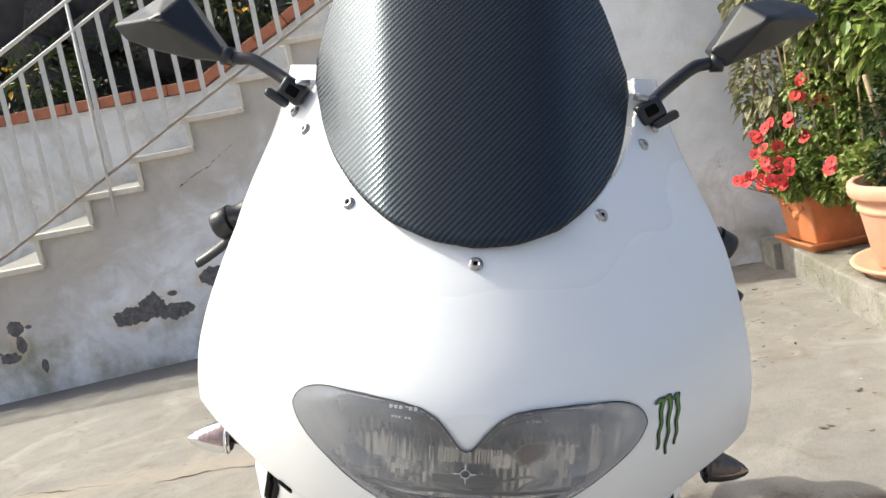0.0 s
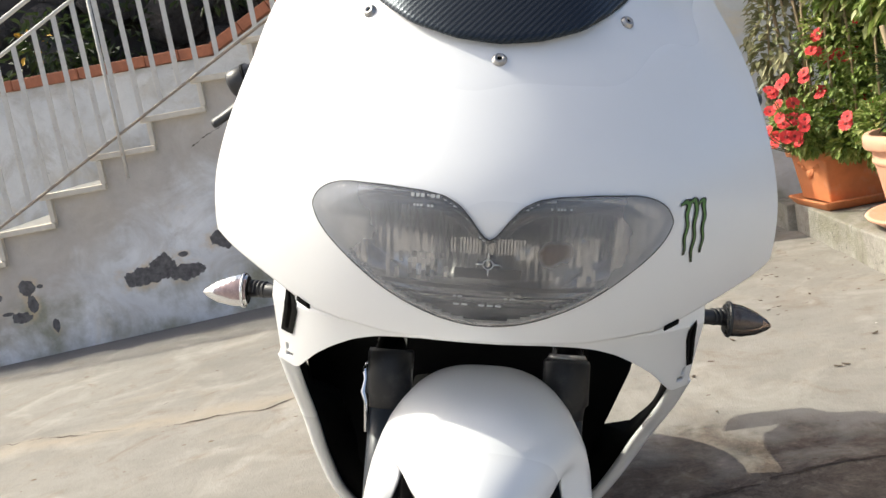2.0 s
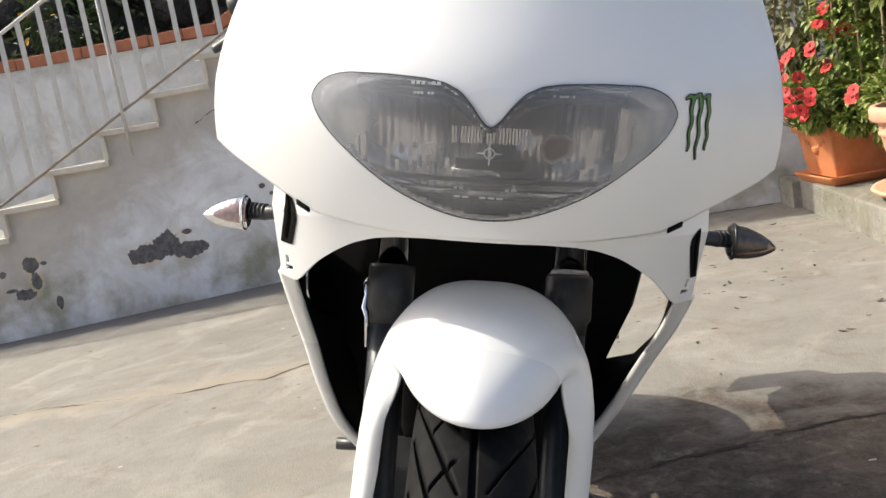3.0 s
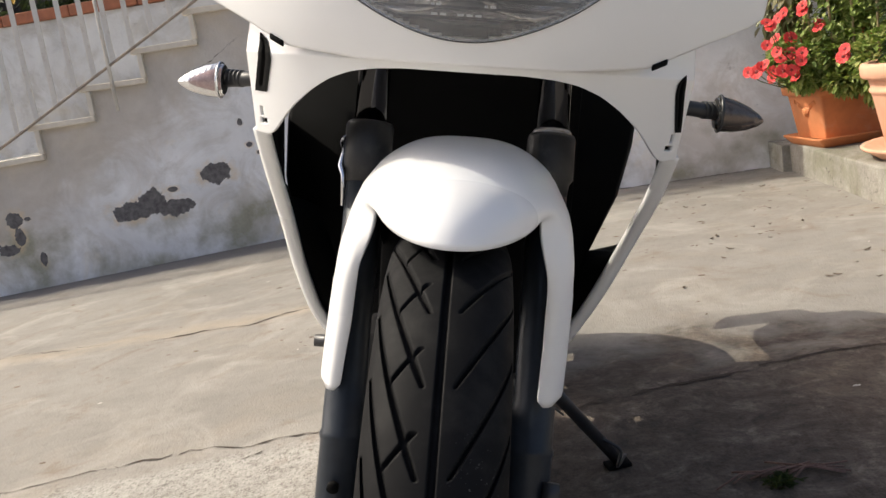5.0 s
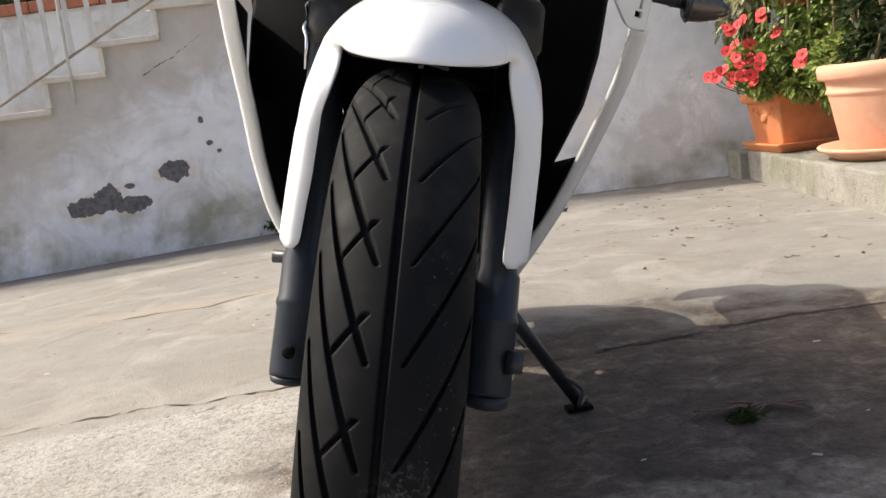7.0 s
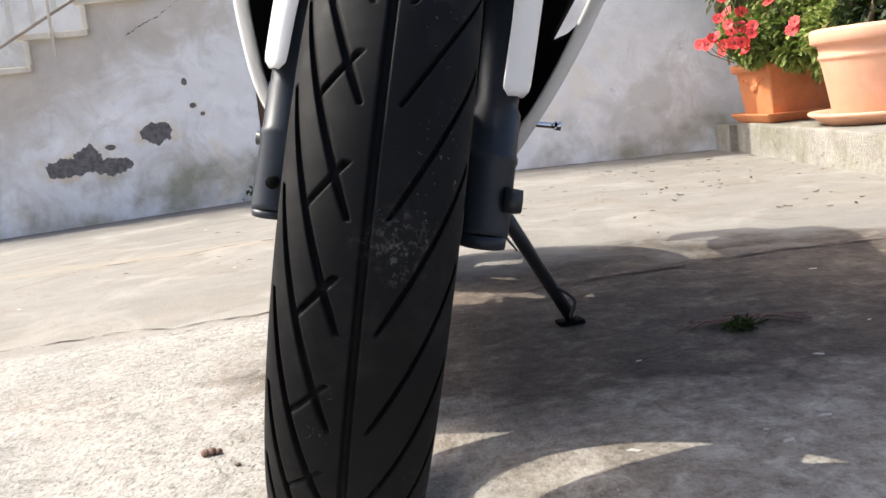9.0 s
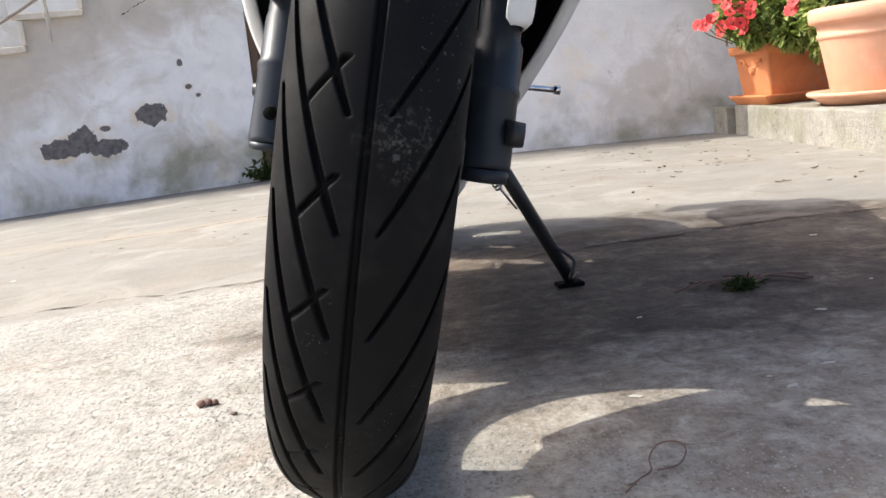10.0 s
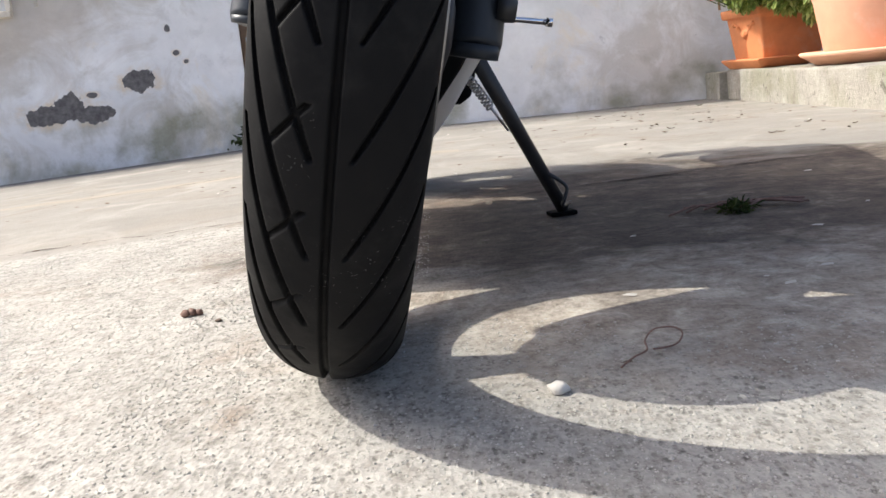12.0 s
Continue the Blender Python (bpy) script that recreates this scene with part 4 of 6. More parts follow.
width = interp([(0.80, 0.290), (0.845, 0.301), (0.88, 0.304), (0.93, 0.302), (0.98, 0.294), (1.04, 0.281), (1.085, 0.268), (1.14, 0.248), (1.19, 0.232), (1.25, 0.222)])
wing = rounded([(0.0, 0.80), (0.1, 0.80), (0.18, 0.808), (0.235, 0.834), (0.285, 0.856), (0.31, 0.872)])
lamp_top = rounded([(0.0, 0.906), (0.006, 0.909), (0.017, 0.924), (0.028, 0.936), (0.042, 0.943), (0.06, 0.946), (0.095, 0.948), (0.13, 0.948), (0.14, 0.9468), (0.149, 0.9443), (0.156, 0.941), (0.162, 0.9362), (0.166, 0.9305), (0.1675, 0.927), (0.168, 0.9235)], 0.0008)
lamp_low = rounded([(0.0, 0.821), (0.03, 0.824), (0.06, 0.832), (0.085, 0.844), (0.105, 0.856), (0.14, 0.884), (0.152, 0.8955), (0.16, 0.905), (0.1645, 0.9125), (0.1672, 0.919), (0.168, 0.9235)], 0.0008)
lamp_belly = rounded([(0.0, 0.8205), (0.015, 0.821), (0.03, 0.8235), (0.045, 0.8275), (0.06, 0.833), (0.075, 0.8395), (0.09, 0.847), (0.105, 0.8565), (0.12, 0.8675), (0.14, 0.884), (0.155, 0.899)], 0.005)
lamp_tip = lamp_low
lamp_low = lambda x: lamp_belly(x) if x < 0.125 else lamp_tip(x) if x > 0.145 else lamp_belly(x) + (lamp_tip(x) - lamp_belly(x)) * (x - 0.125) / 0.02
screen_low = rounded([(0.0, 1.079), (0.04, 1.083), (0.083, 1.096), (0.11, 1.112), (0.13, 1.128), (0.15, 1.15), (0.163, 1.175), (0.172, 1.2), (0.178, 1.235)])
screen_top = rounded([(0.0, 1.44), (0.06, 1.432), (0.1, 1.41), (0.13, 1.375), (0.15, 1.34), (0.165, 1.3), (0.174, 1.265), (0.178, 1.24)])


def smooth_table(f, h=0.018):
    """The table rounded by a bell-shaped mean."""
    bell = [(0.25 * k * h, math.exp(-0.5 * (0.25 * k) ** 2)) for k in range(-10, 11)]
    total = sum(w for _, w in bell)
    return lambda x: sum(f(x + d) * w for d, w in bell) / total


nose_s, curve_s, width_s = smooth_table(nose), smooth_table(curve), smooth_table(width)


def skin(x, z, out=0.0):
    """A point of the fairing's outer skin, raised by out."""
    return (x - 0.1 * max(0.0, z - 1.06), nose_s(z) + curve_s(z) * x * x - out, z)


COLS, ROWS_N = 200, 170
rows = []
for i in range(ROWS_N + 1):
    v = i / ROWS_N
    row = []
    for j in range(COLS + 1):
        s = -1 + 2 * j / COLS
        z0 = wing(abs(s) * 0.303)
        z = z0 + (1.245 - z0) * v
        x = s * width_s(z)
        row.append(skin(x, z))
    # the sides turn back behind the rim
    def turned(p, sgn):
        out = []
        for dx, dy in ((0.002, 0.008), (0.002, 0.02), (-0.002, 0.06), (-0.012, 0.14)):
            out.append((p[0] + sgn * dx, p[1] + dy, p[2]))
        return out
    a, b = turned(row[0], -1), turned(row[-1], 1)
    row = a[::-1] + row + b
    rows.append(row)


def keep_fairing(i, j):
    p = [rows[i][j], rows[i][j + 1], rows[i + 1][j], rows[i + 1][j + 1]]
    x, z = abs(sum(q[0] for q in p) / 4), sum(q[2] for q in p) / 4
    if x < 0.167 and lamp_low(x) + 0.003 < z < lamp_top(x) - 0.003:
        return False
    if x < 0.172 and z > screen_low(x) + 0.006:
        return False
    return True


fairing = part("upper_fairing", grid_mesh("upper_fairing", rows, keep_fairing), M["white"], bike)
thick(fairing, 0.0035, -1.0)

# chin under the lamp with its side ducts
chin_low = rounded([(0.0, 0.794), (0.06, 0.794), (0.09, 0.792), (0.115, 0.788), (0.14, 0.779), (0.165, 0.764), (0.19, 0.745), (0.21, 0.724), (0.222, 0.711), (0.246, 0.712)])
chin_rows = []
for i in range(111):
    row = []
    for j in range(321):
        x = -0.246 + 0.492 * j / 320
        z = chin_low(abs(x)) + (0.852 - chin_low(abs(x))) * i / 110
        y = -0.088 + 1.5 * x * x + 8 * x ** 4 + 0.6 * max(0.0, 0.80 - z) + 0.35 * max(0.0, z - 0.80) * (1 if abs(x) > 0.12 else 0.6)
        row.append((x * 0.953, y + 0.004, z))
    a = [(row[0][0] - 0.002, row[0][1] + d, row[0][2]) for d in (0.09, 0.03, 0.006)]
    b = [(row[-1][0] + 0.002, row[-1][1] + d, row[-1][2]) for d in (0.006, 0.03, 0.09)]
    chin_rows.append(a + row + b)


# the side ducts are slender and lean with the cowl's edge: (inner edge, outer edge) by height
DUCT = {1: (interp([(0.744, 0.2252), (0.765, 0.2193), (0.784, 0.2145), (0.794, 0.2142), (0.80, 0.2175), (0.805, 0.2237)]), interp([(0.744, 0.2339), (0.765, 0.2305), (0.785, 0.2267), (0.805, 0.2242)]), 0.744, 0.805),
        -1: (interp([(0.759, 0.2108), (0.779, 0.2041), (0.793, 0.1995), (0.803, 0.2004), (0.812, 0.2055), (0.82, 0.2155)]), interp([(0.759, 0.2286), (0.777, 0.2233), (0.795, 0.2175), (0.807, 0.2162), (0.82, 0.2166)]), 0.759, 0.82)}


def keep_chin(i, j):
    p = chin_rows[i][j]
    x, z = abs(p[0]), p[2]
    a, b, z0, z1 = DUCT[1 if p[0] > 0 else -1]
    slot = z0 + 0.003 < z < z1 - 0.006 and a(z) + 0.2 * (b(z) - a(z)) < x < b(z) - 0.2 * (b(z) - a(z))
    vent = 0.17 < x < 0.187 and 0.811 < z < 0.818
    clip = 0.2155 < x < 0.227 and 0.7225 < z < 0.7285 or 0.22 < x < 0.2255 and 0.731 < z < 0.742
    return not (slot or vent or clip)


chin = part("lower_cowl", grid_mesh("lower_cowl", chin_rows, keep_chin), M["white"], bike)
thick(chin, 0.005, -1.0)
# black dishes over the duct holes, painting the shade inside them
for sgn in (-1, 1):
    a, b, z0, z1 = DUCT[sgn]
    dish = []
    for k in range(25):
        z = z0 + (z1 - z0) * k / 24
        row = []
        for q, sink in ((0.0, -0.0013), (0.2, -0.0015), (0.39, -0.0013), (0.5, 0.004), (0.61, -0.0013), (0.8, -0.0015), (1.0, -0.0013)):
            x = (a(z) + (b(z) - a(z)) * q) / 0.953
            y = -0.084 + 1.5 * x * x + 8 * x ** 4 + 0.6 * max(0.0, 0.80 - z) + 0.35 * max(0.0, z - 0.80)
            row.append((sgn * x * 0.953, y + (sink if 2 < k < 22 else -0.0013), z))
        dish.append(row)
    part("cowl_duct", grid_mesh("cowl_duct", dish), M["dark"], chin, "side duct with its inner shade painted black")
# added black sheets behind the cowl, giving its openings a shaded inside
part("cowl_shade_backing", box(-0.243, 0.243, 0.17, 0.19, 0.80, 0.90, 0.004), M["dark"], bike)
part("cowl_shade_backing", grid_mesh("cowl_shade_backing", [[(x, y + 0.012, z) for x, y, z in r[3:-3]] for r in chin_rows[1:]]), M["dark"], bike)

# raised dark strips that paint the shade inside two vent openings
for sgn in (-1, 1):
    slot = [[skin(sgn * (0.1785 + 0.0145 * u), 0.8095 + 0.0065 * u + w, 0.0016) for u in (0, 0.25, 0.5, 0.75, 1)] for w in (-0.0024, 0.0024)]
    thick(part("vent_slot", grid_mesh("vent_slot", slot), M["dark"], fairing), 0.002, 0.0)

# headlamp
xs = [0.168 * math.sin(math.pi * (k / 120 - 0.5)) for k in range(121)]
lens_rows = []
for i in range(25):
    lens_rows.append([skin(x, lamp_low(abs(x)) + (lamp_top(abs(x)) - lamp_low(abs(x))) * i / 24, 0.0035) for x in xs])
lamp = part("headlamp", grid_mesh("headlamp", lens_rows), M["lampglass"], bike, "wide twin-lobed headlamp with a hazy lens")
lamp.visible_shadow = False
rim = [skin(x, lamp_top(abs(x)), 0.003) for x in xs] + [skin(x, lamp_low(abs(x)), 0.003) for x in reversed(xs)]
part("seal", tube(rim + [rim[0]], 0.0007, 8, False), M["gasket"], lamp, "black rubber seal")
# flange of the glass, which covers the cut edge of the cowl
loop = [Vector((p[0], 0, p[2])) for p in rim]
inner = []
for k, p in enumerate(loop):
    d = (loop[(k + 2) % len(loop)] - loop[k - 2]).normalized()
    inner.append(p + 0.0024 * Vector((d.z, 0, -d.x)))
flange = [[skin(p.x, p.z, 0.0028) for p in loop], [skin(p.x, p.z, 0.0014) for p in inner]]
part("lens_flange", grid_mesh("lens_flange", [[row[k] for row in flange] for k in list(range(len(loop))) + [0]]), M["flute"], lamp, "frosted grey flange")
bowl = []
for k in range(8):
    t = k / 7
    f = 1 - 0.34 * t
    ring = []
    for x, y, z in rim:
        ring.append((x * f, y + 0.004 + 0.085 * math.sin(t * 1.5) + 0.35 * x * x * t, 0.885 + (z - 0.885) * f))
    bowl.append(ring)
mid = (0.0, bowl[-1][0][1] + 0.02, 0.885)
bowl.append([(p[0] * 0.05, mid[1], 0.885 + (p[2] - 0.885) * 0.05) for p in bowl[-1]])
part("reflector", grid_mesh("reflector", bowl, close=True), M["reflector"], lamp, "ribbed tarnished reflector")
for sx in (-1, 1):
    part("bulb_shield", bm_mesh("bulb_shield", box(sx * 0.075 - 0.026, sx * 0.075 + 0.026, -0.05, 0.0, 0.87, 0.905, 0.012), True), M["steel"], lamp)
# pressed facets behind the glass: one stepped silver sheet, fluted at both ends, tilted down in its lower third
lr = random.Random(4)
facet_rows = []
cols = [0.0019 * k for k in range(-87, 88)]
for r in range(33):
    row = []
    for k, x in enumerate(cols):
        lo, hi = lamp_low(abs(x)) + 0.003, lamp_top(abs(x)) - 0.003
        z = lo + (hi - lo) * r / 32
        rim_fade = min(1.0, (z - lo) / 0.02) * min(1.0, (hi - z) / 0.012)
        dent = 0.0022 * noise.noise(Vector((x * 26, z * 14, 3.0)))
        low = max(0.0, 0.866 - z)
        bowl_in = max(0.0, 1 - ((abs(x) - 0.078) / 0.086) ** 2 - ((z - 0.893) / 0.052) ** 2)
        step = 0.0007 * (((x + 0.2) / 0.0072) % 1.0) * (1 if abs(x) < 0.15 else 0)
        row.append(skin(x, z, -0.005 - (0.034 * bowl_in + step) * rim_fade - 0.35 * low + dent * rim_fade))
    facet_rows.append(row)
part("lens_prisms", grid_mesh("lens_prisms", facet_rows), M["facet"], lamp, "pressed silver backing")
# moulded blocks and flutes on the inside of the glass: (from, to, low, high, width, height, upward tilt, spread)
bv, bf = [], []
for x0, x1, z0, z1, w, h, up, spread in ((-0.094, -0.036, 0.862, 0.890, 0.0042, 0.011, 0.1, 0.55), (0.082, 0.106, 0.862, 0.908, 0.0042, 0.011, 0.1, 0.55),
                                         (-0.034, 0.034, 0.892, 0.9065, 0.0028, 0.016, 0.35, 0.3), (0.024, 0.038, 0.888, 0.901, 0.0042, 0.0066, 0.9, 0.15),
                                         (0.112, 0.162, 0.872, 0.93, 0.0024, 0.06, 0.1, 0.08), (-0.162, -0.112, 0.86, 0.915, 0.0024, 0.06, 0.1, 0.08)):
    k = 0
    while x0 + k * w < x1:
        x = x0 + k * w
        z = z0 - (h * 0.5 * (k % 2) if h < 0.012 else 0.0)
        lo, hi = max(lamp_low(abs(x)), lamp_low(abs(x + w))) + 0.005, min(lamp_top(abs(x)), lamp_top(abs(x + w))) - 0.005
        while z < z1:
            a, b = max(z, lo, z0), min(z + h * 0.92, hi, z1)
            fill = 0.62 if h == 0.016 else 0.93
            if b - a > 0.002 and (h != 0.011 or lr.random() < 0.62):
                t, s = (up + lr.gauss(0, spread)) * 0.34 * min(b - a, 0.008), lr.gauss(0, 0.35) * 0.2 * w
                n0 = len(bv)
                bv += [skin(x, a, -0.0045 + t / 2 - s), skin(x + w * fill, a, -0.0045 + t / 2 + s), skin(x + w * fill, b, -0.0045 - t / 2 + s), skin(x, b, -0.0045 - t / 2 - s)]
                bf.append((n0, n0 + 1, n0 + 2, n0 + 3))
            z += h
        k += 1
flutes = part("glass_flutes", mesh_of("glass_flutes", bv, bf, False), M["flute"], lamp)
tagged(flutes, "small moulded blocks and flutes", kind="stuff")
for z, w, h in ((0.858, 0.10, 0.0022), (0.8495, 0.085, 0.0012), (0.8405, 0.06, 0.0016), (0.873, 0.03, 0.005)):
    part("shade_bar", grid_mesh("shade_bar", [[skin(x, z + d, -0.004) for x in (-w, -w / 2, 0, w / 2, w)] for d in (-h, h)]), M["gasket"], lamp)
# moulded marks on the lens
for x0, x1, z in ((-0.076, -0.044, 0.9405), (-0.072, -0.050, 0.9325), (0.052, 0.072, 0.935), (-0.03, 0.024, 0.842), (-0.03, -0.02, 0.85), (0.016, 0.028, 0.85)):
    n = 7
    for k in range(n):
        if (k * 5 + int(z * 1000)) % 4:
            a, b = x0 + (x1 - x0) * k / n, x0 + (x1 - x0) * (k + 0.72) / n
            h = 0.0032 if z > 0.94 else 0.002
            me = grid_mesh("mark", [[skin(a, z, 0.0042), skin(b, z, 0.0042)], [skin(a, z + h, 0.0042), skin(b, z + h, 0.0042)]])
            part("mark", me, M["marker"], lamp)
star = [skin(0.0 + 0.0045 * math.cos(a), 0.884 + 0.0045 * math.sin(a), 0.0046) for a in (k * math.pi / 8 for k in range(17))]
part("mark", tube(star, 0.0005, 5, False), M["marker"], lamp)
for k in range(4):
    a = k * math.pi / 2
    part("mark", tube([skin(0.0045 * math.cos(a), 0.884 + 0.0045 * math.sin(a), 0.0046), skin(0.011 * math.cos(a), 0.884 + 0.011 * math.sin(a), 0.0046)], [0.0009, 0.0003], 5), M["marker"], lamp)

# windscreen in carbon-look film
sx_n, sz_n = 89, 46


lean_back = interp([(0.0, 0.0), (0.04, 0.13), (0.08, 0.38), (0.1, 0.8), (0.11, 0.95), (0.125, 1.0), (0.14, 1.06), (0.155, 1.18), (0.18, 1.4)])


def bend(x):
    """How far the sheet lies back at x: nearly flat in the middle, bent more and more to the flanks."""
    return sum(lean_back(0.001 * k + 0.0005) * 0.001 for k in range(round(abs(x) * 1000)))


scr = []
bends = [bend(-0.178 + 0.356 * j / sx_n) for j in range(sx_n + 1)]
for i in range(sz_n + 1):
    row = []
    for j in range(sx_n + 1):
        x = -0.178 + 0.356 * j / sx_n
        lo, hi = screen_low(abs(x)), screen_top(abs(x))
        z = lo + (hi - lo) * i / sz_n
        row.append((skin(x, z)[0], -0.828 + 0.70 * z + bends[j], z))
    scr.append(row)
screen = part("windscreen", grid_mesh("windscreen", scr), M["carbon"], bike, "windscreen wrapped in black carbon-pattern film")
thick(screen, 0.003, -1.0)


def bolt(at, r=0.0056, parent=bike):
    x, y, z = at
    e = 0.003
    p0, p1, p2 = Vector(skin(x, z)), Vector(skin(x + e, z)), Vector(skin(x, z + e))
    nrm = (p1 - p0).cross(p2 - p0).normalized()
    if nrm.y > 0:
        nrm = -nrm
    q = nrm.to_track_quat("Z", "Y").to_matrix().to_4x4()
    head = part("screen_bolt", lathe([(0.0, 0.0), (r * 1.25, 0.0), (r * 1.25, 0.0012), (r, 0.0015), (r, 0.0034), (r * 0.85, 0.0042), (r * 0.5, 0.0042), (r * 0.48, 0.002), (0.0, 0.002)], 18), M["steel"], parent, m=Matrix.Translation(p0) @ q)
    part("socket", lathe([(0.0, 0.0025), (r * 0.46, 0.0026)], 6), M["dark"], head)


for at in ((0, 0, 1.063), (-0.1265, 0, 1.106), (0.1265, 0, 1.106), (-0.188, 0, 1.172), (0.188, 0, 1.172), (-0.207, 0, 1.19), (0.207, 0, 1.19)):
    bolt(at)

# clawed decal: three ragged upright strokes with hooked tops, green on black
for k, (x0, top, low) in enumerate(((0.1835, 0.942, 0.892), (0.1925, 0.9435, 0.884), (0.2020, 0.943, 0.893))):
    for grow, out, mt, nm in ((0.0012, 0.0012, M["claw_black"], "decal_edge"), (0.0, 0.002, M["claw_green"], "decal_stroke")):
        wid = interp([(0.0, 0.0002), (0.15, 0.0005), (0.4, 0.0009), (0.6, 0.001), (0.8, 0.0013), (0.95, 0.0018), (1.0, 0.0006)])
        r = []
        for i in range(25):
            t = i / 24
            zc = low - grow * 1.5 + (top - low + grow * 3) * t
            xc = x0 + 0.0009 * math.sin(t * 15 + k * 2) + 0.0010 * (t - 0.5) * (1 - k)
            w = wid(t) + grow
            r.append([skin(xc - w, zc, out), skin(xc, zc, out), skin(xc + w, zc, out)])
        part(nm, grid_mesh(nm, r), mt, bike)
        hook = []
        for i in range(9):
            t = i / 8
            w = (0.0021 * (1 - t) ** 0.7 + 0.0003) + grow
            xc, zc = x0 - 0.0078 * t, top - 0.0016 + 0.0012 * math.sin(t * 5)
            hook.append([skin(xc, zc - w, out + 0.0003), skin(xc, zc + w * 0.7, out + 0.0003)])
        part(nm, grid_mesh(nm, hook), mt, bike)


# ---------------------------------------------------------------- mirrors, indicators, bars
def mirror(sgn, base, ridge, outline):
    """base: where the arm enters; ridge: the housing's foremost corner; outline: its rim, from the tip over the top and back."""
    bm = bmesh.new()
    peak = bm.verts.new((ridge[0], 0.163, ridge[1]))
    rim = [bm.verts.new((x, y, z)) for x, z, y in outline]
    cx, cz = sum(p[0] for p in outline) / len(outline), sum(p[1] for p in outline) / len(outline)
    back = [bm.verts.new((cx + (x - cx) * 0.94, 0.243, cz + (z - cz) * 0.94)) for x, z, y in outline]
    n = len(rim)
    for k in range(n):
        q = (k + 1) % n
        bm.faces.new((peak, rim[k], rim[q]))
        bm.faces.new((rim[k], back[k], back[q], rim[q]))
    bm.faces.new(back)
    bmesh.ops.recalc_face_normals(bm, faces=bm.faces)
    bmesh.ops.bevel(bm, geom=bm.edges[:], offset=0.0035, segments=3, profile=0.6, affect="EDGES", clamp_overlap=True)
    ob = part("mirror", bm_mesh("mirror", bm), M["satin"], bike, "faceted satin black rear-view mirror")
    part("mirror_glass", grid_mesh("mirror_glass", [[(cx + (x - cx) * f, 0.244, cz + (z - cz) * f) for x, z, y in outline] for f in (0.86, 0.02)], close=True), M["chrome"], ob)

    def at(a, y, b):
        return (base[0] + sgn * a, y, base[1] + b)
    foot = (-0.221, 1.214) if sgn < 0 else (0.187, 1.209)
    bend = (base[0] * 0.62 + foot[0] * 0.38, base[1] * 0.72 + foot[1] * 0.28 + 0.006)
    part("arm", tube(spline([at(0.004, 0.2, 0.0), (base[0] * 0.85 + foot[0] * 0.15, 0.197, base[1] - 0.003), (bend[0], 0.19, bend[1]), (foot[0] * 0.8 + bend[0] * 0.2, 0.17, foot[1] * 0.7 + bend[1] * 0.3), (foot[0], 0.152, foot[1])], 6), 0.0075, 10), M["satin"], ob)
    part("collar", tube([at(0.008, 0.2, 0.0), at(-0.006, 0.2, -0.001)], 0.0115, 12), M["satin"], ob)
    mnt = Matrix.Translation((foot[0], 0.146, foot[1])) @ Matrix.Rotation(radians(-sgn * 32), 4, "Y")
    part("mount", bm_mesh("mount", box(-0.0155, 0.0155, -0.012, 0.012, -0.0125, 0.0125, 0.006, 3), True), M["satin"], ob, m=mnt)
    part("mount_cap", bm_mesh("mount_cap", box(-0.026 if sgn < 0 else -0.004, 0.004 if sgn < 0 else 0.026, -0.013, 0.004, -0.022, -0.0115, 0.0045, 2), True), M["black"], ob, m=mnt)
    part("mount_hole", box(-0.0065, 0.008, -0.0132, -0.0108, -0.005, 0.006, 0.002), M["dark"], ob, m=mnt)
    part("bracket", box(foot[0] - sgn * 0.018 - 0.012, foot[0] - sgn * 0.018 + 0.009, 0.15, 0.165, 1.19, 1.228, 0.003), M["white"], ob)
    part("bracket_stay", tube([(foot[0] - sgn * 0.02, 0.142, 1.224), (foot[0] - sgn * 0.004, 0.138, 1.222)], 0.004, 8), M["steel"], ob)


mirror(-1, (-0.312, 1.252), (-0.388, 1.291), [(-0.464, 1.284, 0.225), (-0.43, 1.306, 0.232), (-0.394, 1.324, 0.215), (-0.366, 1.322, 0.2), (-0.319, 1.262, 0.192), (-0.308, 1.244, 0.192), (-0.359, 1.246, 0.205), (-0.408, 1.255, 0.215), (-0.446, 1.266, 0.222)])
mirror(1, (0.268, 1.268), (0.317, 1.317), [(0.393, 1.324, 0.225), (0.374, 1.342, 0.23), (0.33, 1.345, 0.215), (0.293, 1.337, 0.2), (0.259, 1.280, 0.192), (0.278, 1.262, 0.192), (0.341, 1.290, 0.212)])



